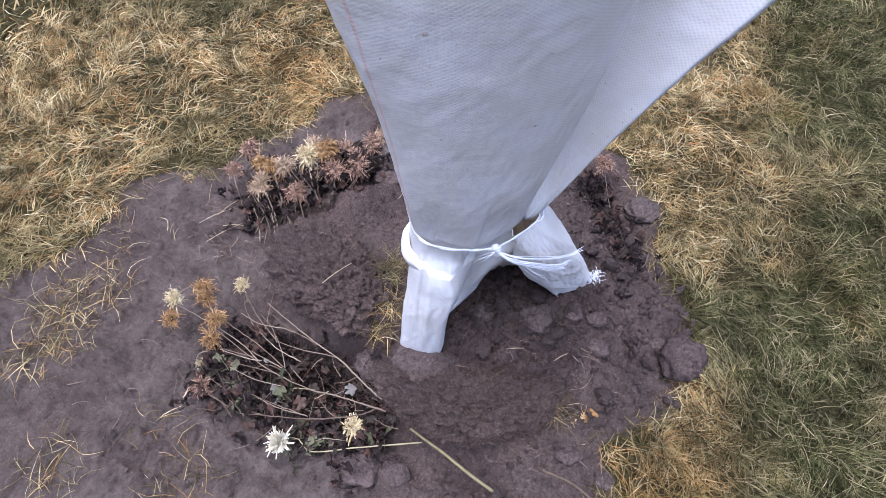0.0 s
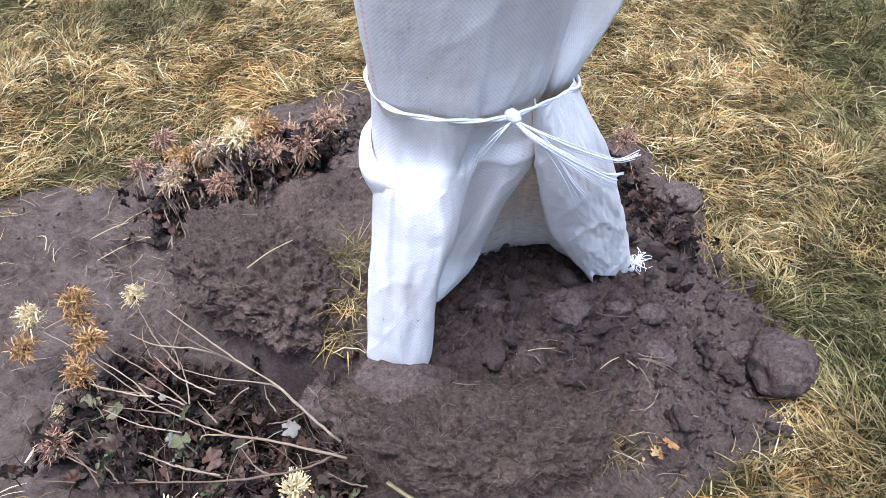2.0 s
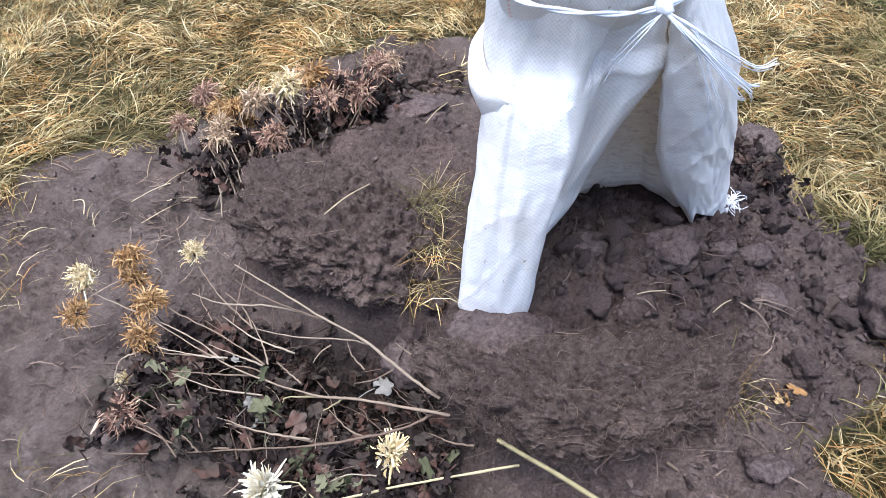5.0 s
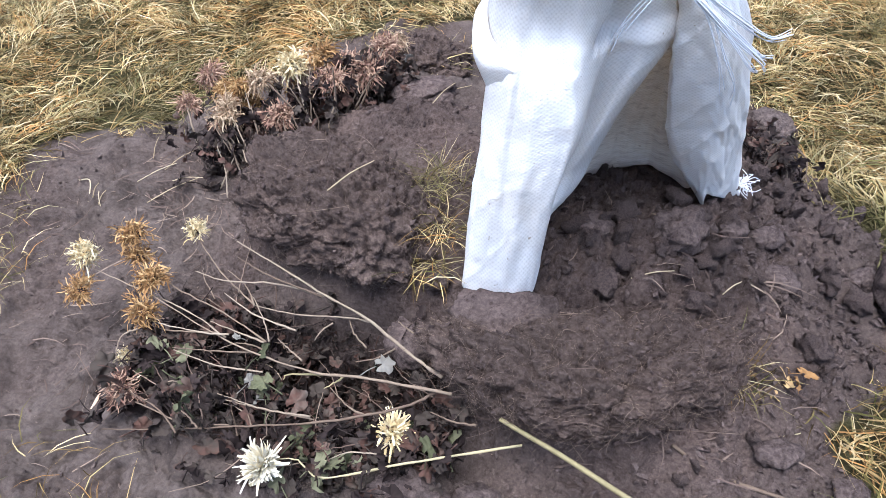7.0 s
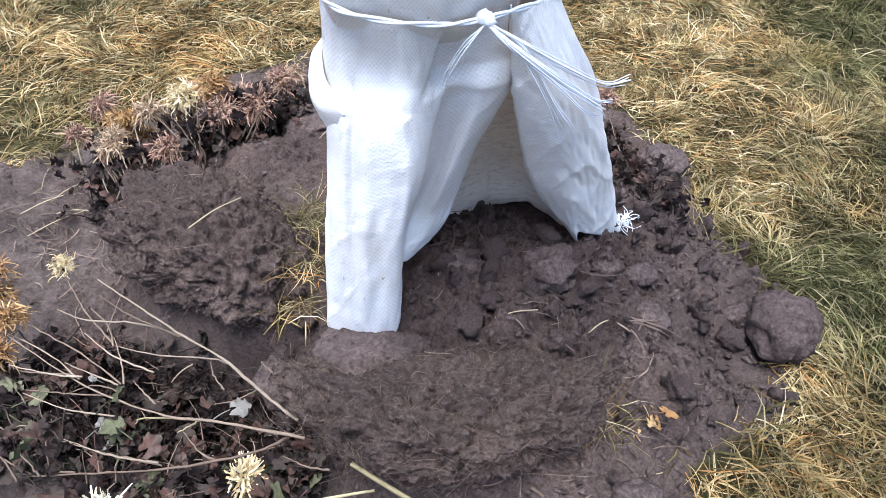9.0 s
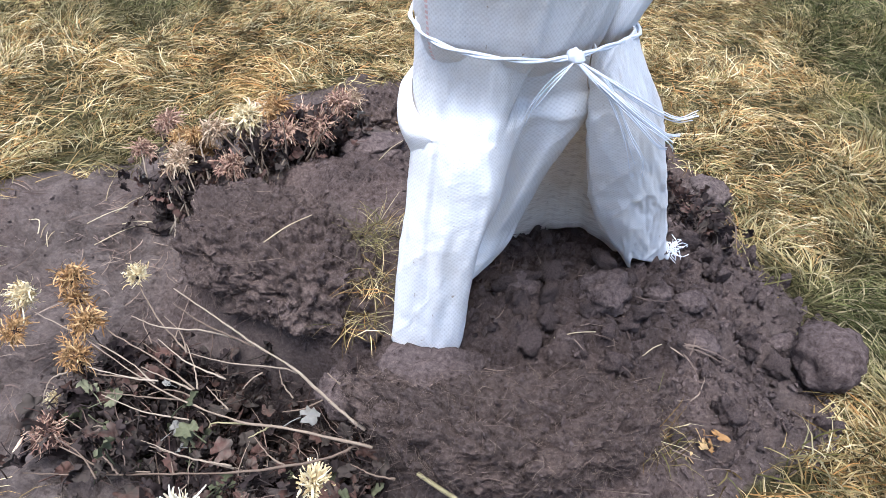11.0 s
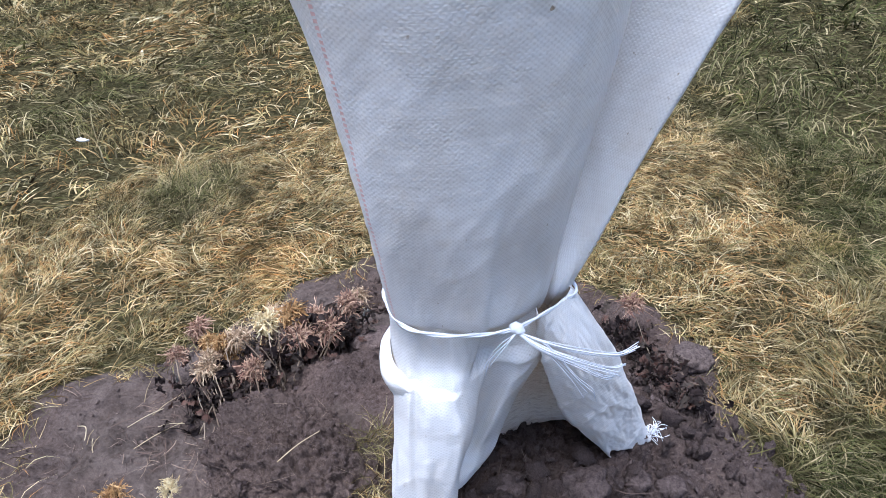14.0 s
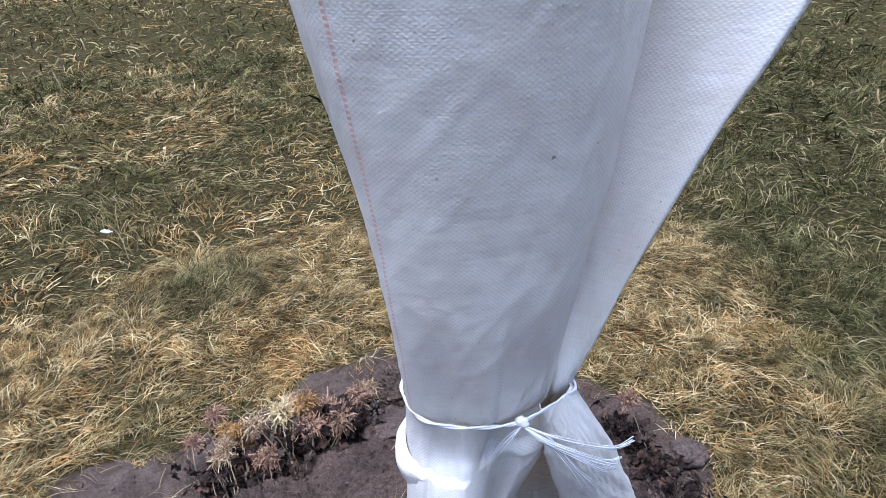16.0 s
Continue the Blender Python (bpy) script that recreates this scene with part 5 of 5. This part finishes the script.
standing = thing("chrysanthemum_plant", (-0.45, 0.17, 0.08), "standing dead chrysanthemum with brown shaggy flower heads", "plant")
HEADS = 0
for foot, top, rad, mat in (
        ((-0.635, 0.122, 0.015), (-0.672, 0.165, 0.100), 0.024, M_PETALBROWN), ((-0.497, 0.075, 0.060), (-0.573, 0.143, 0.115), 0.026, M_PETALBROWN),
        ((-0.481, 0.103, 0.070), (-0.571, 0.193, 0.135), 0.026, M_PETALRUST), ((-0.446, 0.118, 0.085), (-0.49, 0.165, 0.120), 0.022, M_PETALBROWN),
        ((-0.433, 0.160, 0.095), (-0.532, 0.191, 0.155), 0.026, M_PETALBROWN), ((-0.426, 0.155, 0.095), (-0.496, 0.237, 0.168), 0.027, M_PETALCREAM),
        ((-0.413, 0.159, 0.095), (-0.425, 0.228, 0.160), 0.024, M_PETALBROWN), ((-0.409, 0.199, 0.100), (-0.456, 0.259, 0.175), 0.028, M_PETALRUST),
        ((-0.390, 0.221, 0.100), (-0.385, 0.262, 0.160), 0.025, M_PETALBROWN), ((-0.370, 0.276, 0.100), (-0.383, 0.328, 0.165), 0.024, M_PETALBROWN),
        ((-0.390, 0.286, 0.095), (-0.375, 0.366, 0.158), 0.020, M_PETALBROWN), ((-0.584, 0.171, 0.020), (-0.656, 0.222, 0.120), 0.027, M_PETALBROWN),
        ((-0.52, 0.13, 0.04), (-0.615, 0.20, 0.115), 0.024, M_PETALRUST), ((-0.47, 0.17, 0.08), (-0.51, 0.28, 0.14), 0.024, M_PETALBROWN),
        ((-0.43, 0.22, 0.09), (-0.44, 0.31, 0.14), 0.022, M_PETALBROWN)):
    f, t = Vector(foot), Vector(top)
    mat = M_PETALTAN if HEADS % 3 == 1 and mat is M_PETALBROWN else mat
    f.z = min(f.z, height(f.x, f.y) + 0.004)
    mid = f.lerp(t, 0.5) + Vector((RNG.normal(0, 0.006), RNG.normal(0, 0.006), 0.006))
    stem(standing, [tuple(t), tuple(mid), tuple(f)], 0.0036, 0.0022, seed=HEADS)
    flower(standing, tuple(t - Vector((0, 0, 0.012))), rad * RNG.uniform(0.75, 1.05), mat, 30 + HEADS, 1.0, 0.55, 140, (RNG.normal(0, 25), RNG.normal(0, 25)))
    HEADS += 1
    for k in range(16):
        p = f.lerp(t, RNG.uniform(0.20, 0.72))
        add_leaf(standing, (p.x + RNG.normal(0, 0.022), p.y + RNG.normal(0, 0.022), p.z + RNG.normal(0, 0.01)), M_LEAF if RNG.uniform() < 0.96 else M_PALELEAF, RNG.uniform(0.5, 0.85), 60)
for foot, top in (((-0.54, 0.05, 0.02), (-0.575, 0.10, 0.075)), ((-0.50, 0.06, 0.04), (-0.55, 0.12, 0.09)), ((-0.44, 0.12, 0.08), (-0.46, 0.15, 0.13)), ((-0.47, 0.10, 0.06), (-0.50, 0.16, 0.12)), ((-0.40, 0.20, 0.09), (-0.42, 0.26, 0.15)), ((-0.52, 0.09, 0.03), (-0.60, 0.14, 0.10))):
    stem(standing, [top, tuple((a + b) / 2 + 0.004 for a, b in zip(foot, top)), foot], 0.0022, 0.0015)

for i in range(12):
    u = RNG.uniform()
    p = (-0.64 + 0.26 * u + RNG.normal(0, 0.015), 0.145 + 0.17 * u + RNG.normal(0, 0.022), 0.0)
    flower(standing, (p[0], p[1], height(p[0], p[1]) + RNG.uniform(0.055, 0.085)), RNG.uniform(0.013, 0.02), (M_PETALBROWN, M_PETALRUST, M_PETALTAN)[i % 3], 60 + i, 1.0, 0.6, 90, (RNG.normal(0, 35), RNG.normal(0, 35)))
for i in range(230):
    u = RNG.uniform()
    lx, ly = -0.60 + 0.24 * u + RNG.normal(0, 0.018), 0.115 + 0.19 * u + RNG.normal(0, 0.025)
    add_leaf(standing, (lx, ly, height(lx, ly) + RNG.uniform(0.012, 0.075)), M_LEAF, RNG.uniform(0.8, 1.3), 60)
for i in range(20):
    u = RNG.uniform()
    f = Vector((-0.56 + 0.17 * u + RNG.normal(0, 0.012), 0.075 + 0.145 * u + RNG.normal(0, 0.012), 0.0))
    f.z = height(f.x, f.y) + 0.003
    t = f + Vector((RNG.normal(-0.02, 0.045), RNG.normal(0.03, 0.02), RNG.uniform(0.065, 0.10)))
    mid = f.lerp(t, 0.5) + Vector((RNG.normal(0, 0.005), RNG.normal(0, 0.005), 0.004))
    stem(standing, [tuple(t), tuple(mid), tuple(f)], 0.0027, 0.0017, M_STEM, seed=70 + i)

dead = thing("withered_plant", (0.22, 0.38, 0.03), "collapsed withered plant with dark shrivelled leaves", "plant")
stem(dead, [(0.262, 0.330, 0.052), (0.282, 0.338, 0.060), (0.285, 0.365, 0.072), (0.268, 0.385, 0.078), (0.24, 0.40, 0.07)], 0.0028, 0.0022)
stem(dead, [(0.268, 0.315, 0.045), (0.262, 0.345, 0.058), (0.25, 0.38, 0.065)], 0.0020, 0.0014)
stem(dead, [(0.30, 0.36, 0.035), (0.25, 0.37, 0.06), (0.19, 0.42, 0.07)], 0.0020, 0.0014)
for i in range(170):
    u = RNG.uniform()
    lx, ly = 0.25 - 0.15 * u + RNG.normal(0, 0.028), 0.33 + 0.22 * u + RNG.normal(0, 0.03)
    add_leaf(dead, (lx, ly, height(lx, ly) + RNG.uniform(0.004, 0.05)), M_LEAF, RNG.uniform(0.6, 1.1), 65)
flower(dead, (0.12, 0.545, 0.10), 0.026, M_PETALBROWN, 77, 0.8, 0.5, 70, (0, 20), "tan dried flower head")
stem(dead, [(0.12, 0.545, 0.095), (0.15, 0.50, 0.06), (0.18, 0.46, 0.03)], 0.0018, 0.0013)

# ---- sticks, straws, scraps ----
def stick(name, pts, r0, r1, mat, label, category="stick"):
    p0 = np.array(pts[0], float)
    me = mesh_of(name, *tube(np.array(pts, float) - p0, r0, r1, 7, 0, 0.07, len(pts)))
    ob = part(name, me, mat)
    ob.location = pts[0]
    return tagged(ob, label, category)


stick("dry_stalk", [(-0.018, -0.216, 0.108), (0.015, -0.222, 0.103), (0.055, -0.228, 0.095), (0.117, -0.241, 0.084), (0.165, -0.247, 0.070)], 0.0024, 0.0032, M_GREENSTEM, "thick tan dry stalk lying on the mound's foot")
stick("dry_stalk", [(0.160, -0.158, 0.062), (0.187, -0.160, 0.048), (0.231, -0.163, 0.036), (0.291, -0.160, 0.026), (0.34, -0.17, 0.02)], 0.0020, 0.0024, M_STEM, "thin reddish dry stalk on the soil")
stick("twig", [(-0.800, 0.012, 0.012), (-0.765, 0.005, 0.026), (-0.750, -0.030, 0.006)], 0.0008, 0.0011, M_STRAW, "short bent straw stuck in trodden soil", "twig")
for i, (x, y, a, ln) in enumerate(((-0.742, -0.02, 1.9, 0.03), (-0.735, -0.022, 1.6, 0.028), (-0.728, -0.025, 2.2, 0.025), (-0.655, 0.0, 1.0, 0.09), (-0.70, 0.035, 0.9, 0.08), (-0.67, 0.07, 1.2, 0.06), (-0.28, -0.06, 1.1, 0.07), (-0.72, 0.10, 2.0, 0.05), (-0.64, 0.05, 0.4, 0.05), (-0.30, 0.33, 0.8, 0.07), (-0.26, 0.22, 1.3, 0.06), (0.075, -0.02, 0.5, 0.05), (0.18, 0.02, 0.9, 0.03), (-0.03, -0.15, 0.3, 0.05))):
    z = max(height(x, y), 0.0)
    up = 0.21 if i == 6 else z
    ex, ey = x + ln * math.cos(a), y + ln * math.sin(a)
    z2 = max(height(ex, ey), up)
    stick("straw", [(x, y, up + 0.002), ((x + ex) / 2, (y + ey) / 2, (up + z2) / 2 + 0.008), (ex, ey, z2 + 0.006)], 0.0008, 0.0006, M_STRAW, "thin dry straw lying on the soil", "straw")

# matted dead blades pressed into the soil
def pressed(count, x0, x1, y0, y1, seed, label):
    rr = np.random.RandomState(seed)
    x, y = rr.uniform(x0, x1, count), rr.uniform(y0, y1, count)
    keep = bed_depth(x, y) > 0.01
    x, y = x[keep], y[keep]
    n = len(x)
    me = blades(x, y, land(x, y) + 0.002, 0.6 + 1.2 * vnoise(x, y, 5, seed) + rr.normal(0, 0.5, n), rr.uniform(0.02, 0.06, n), rr.uniform(0.001, 0.002, n), rr.uniform(0.0, 0.08, n), np.full(n, -0.1))
    return tagged(part("pressed_straw", me, M_ROOT), label, "straw", kind="stuff")


pressed(260, -0.72, -0.42, -0.02, 0.16, 5, "dark dead blades pressed into trodden soil")
pressed(260, -0.9, -0.45, -0.5, 0.2, 6, "stray dead blades on the bare soil")
pressed(160, -0.05, 0.3, -0.22, 0.1, 7, "stray roots and straw on the mound")

brown = thing("dry_leaf", (0.276, -0.045, 0.05), "crumpled rust-brown and tan dry leaf caught on the slope", "leaf")
for i in range(5):
    ob = add_leaf(brown, (0.276 + RNG.normal(0, 0.008), -0.045 + RNG.normal(0, 0.012), height(0.276, -0.045) + 0.006 + 0.004 * i), M_LEAF, 1.0, 50)
    ob.data = leaf_mesh(0.019, 90 + i)
    ob.data.materials.append(M_PETALRUST)
scrap = part("pale_scrap", lump("pale_scrap", 0.022, 0.009, 0.006, 88, 0.4, 3), M_PAPER)
scrap.location = (-1.667, 0.93, 0.045)
tagged(scrap, "small pale scrap lying in the grass", "scrap")
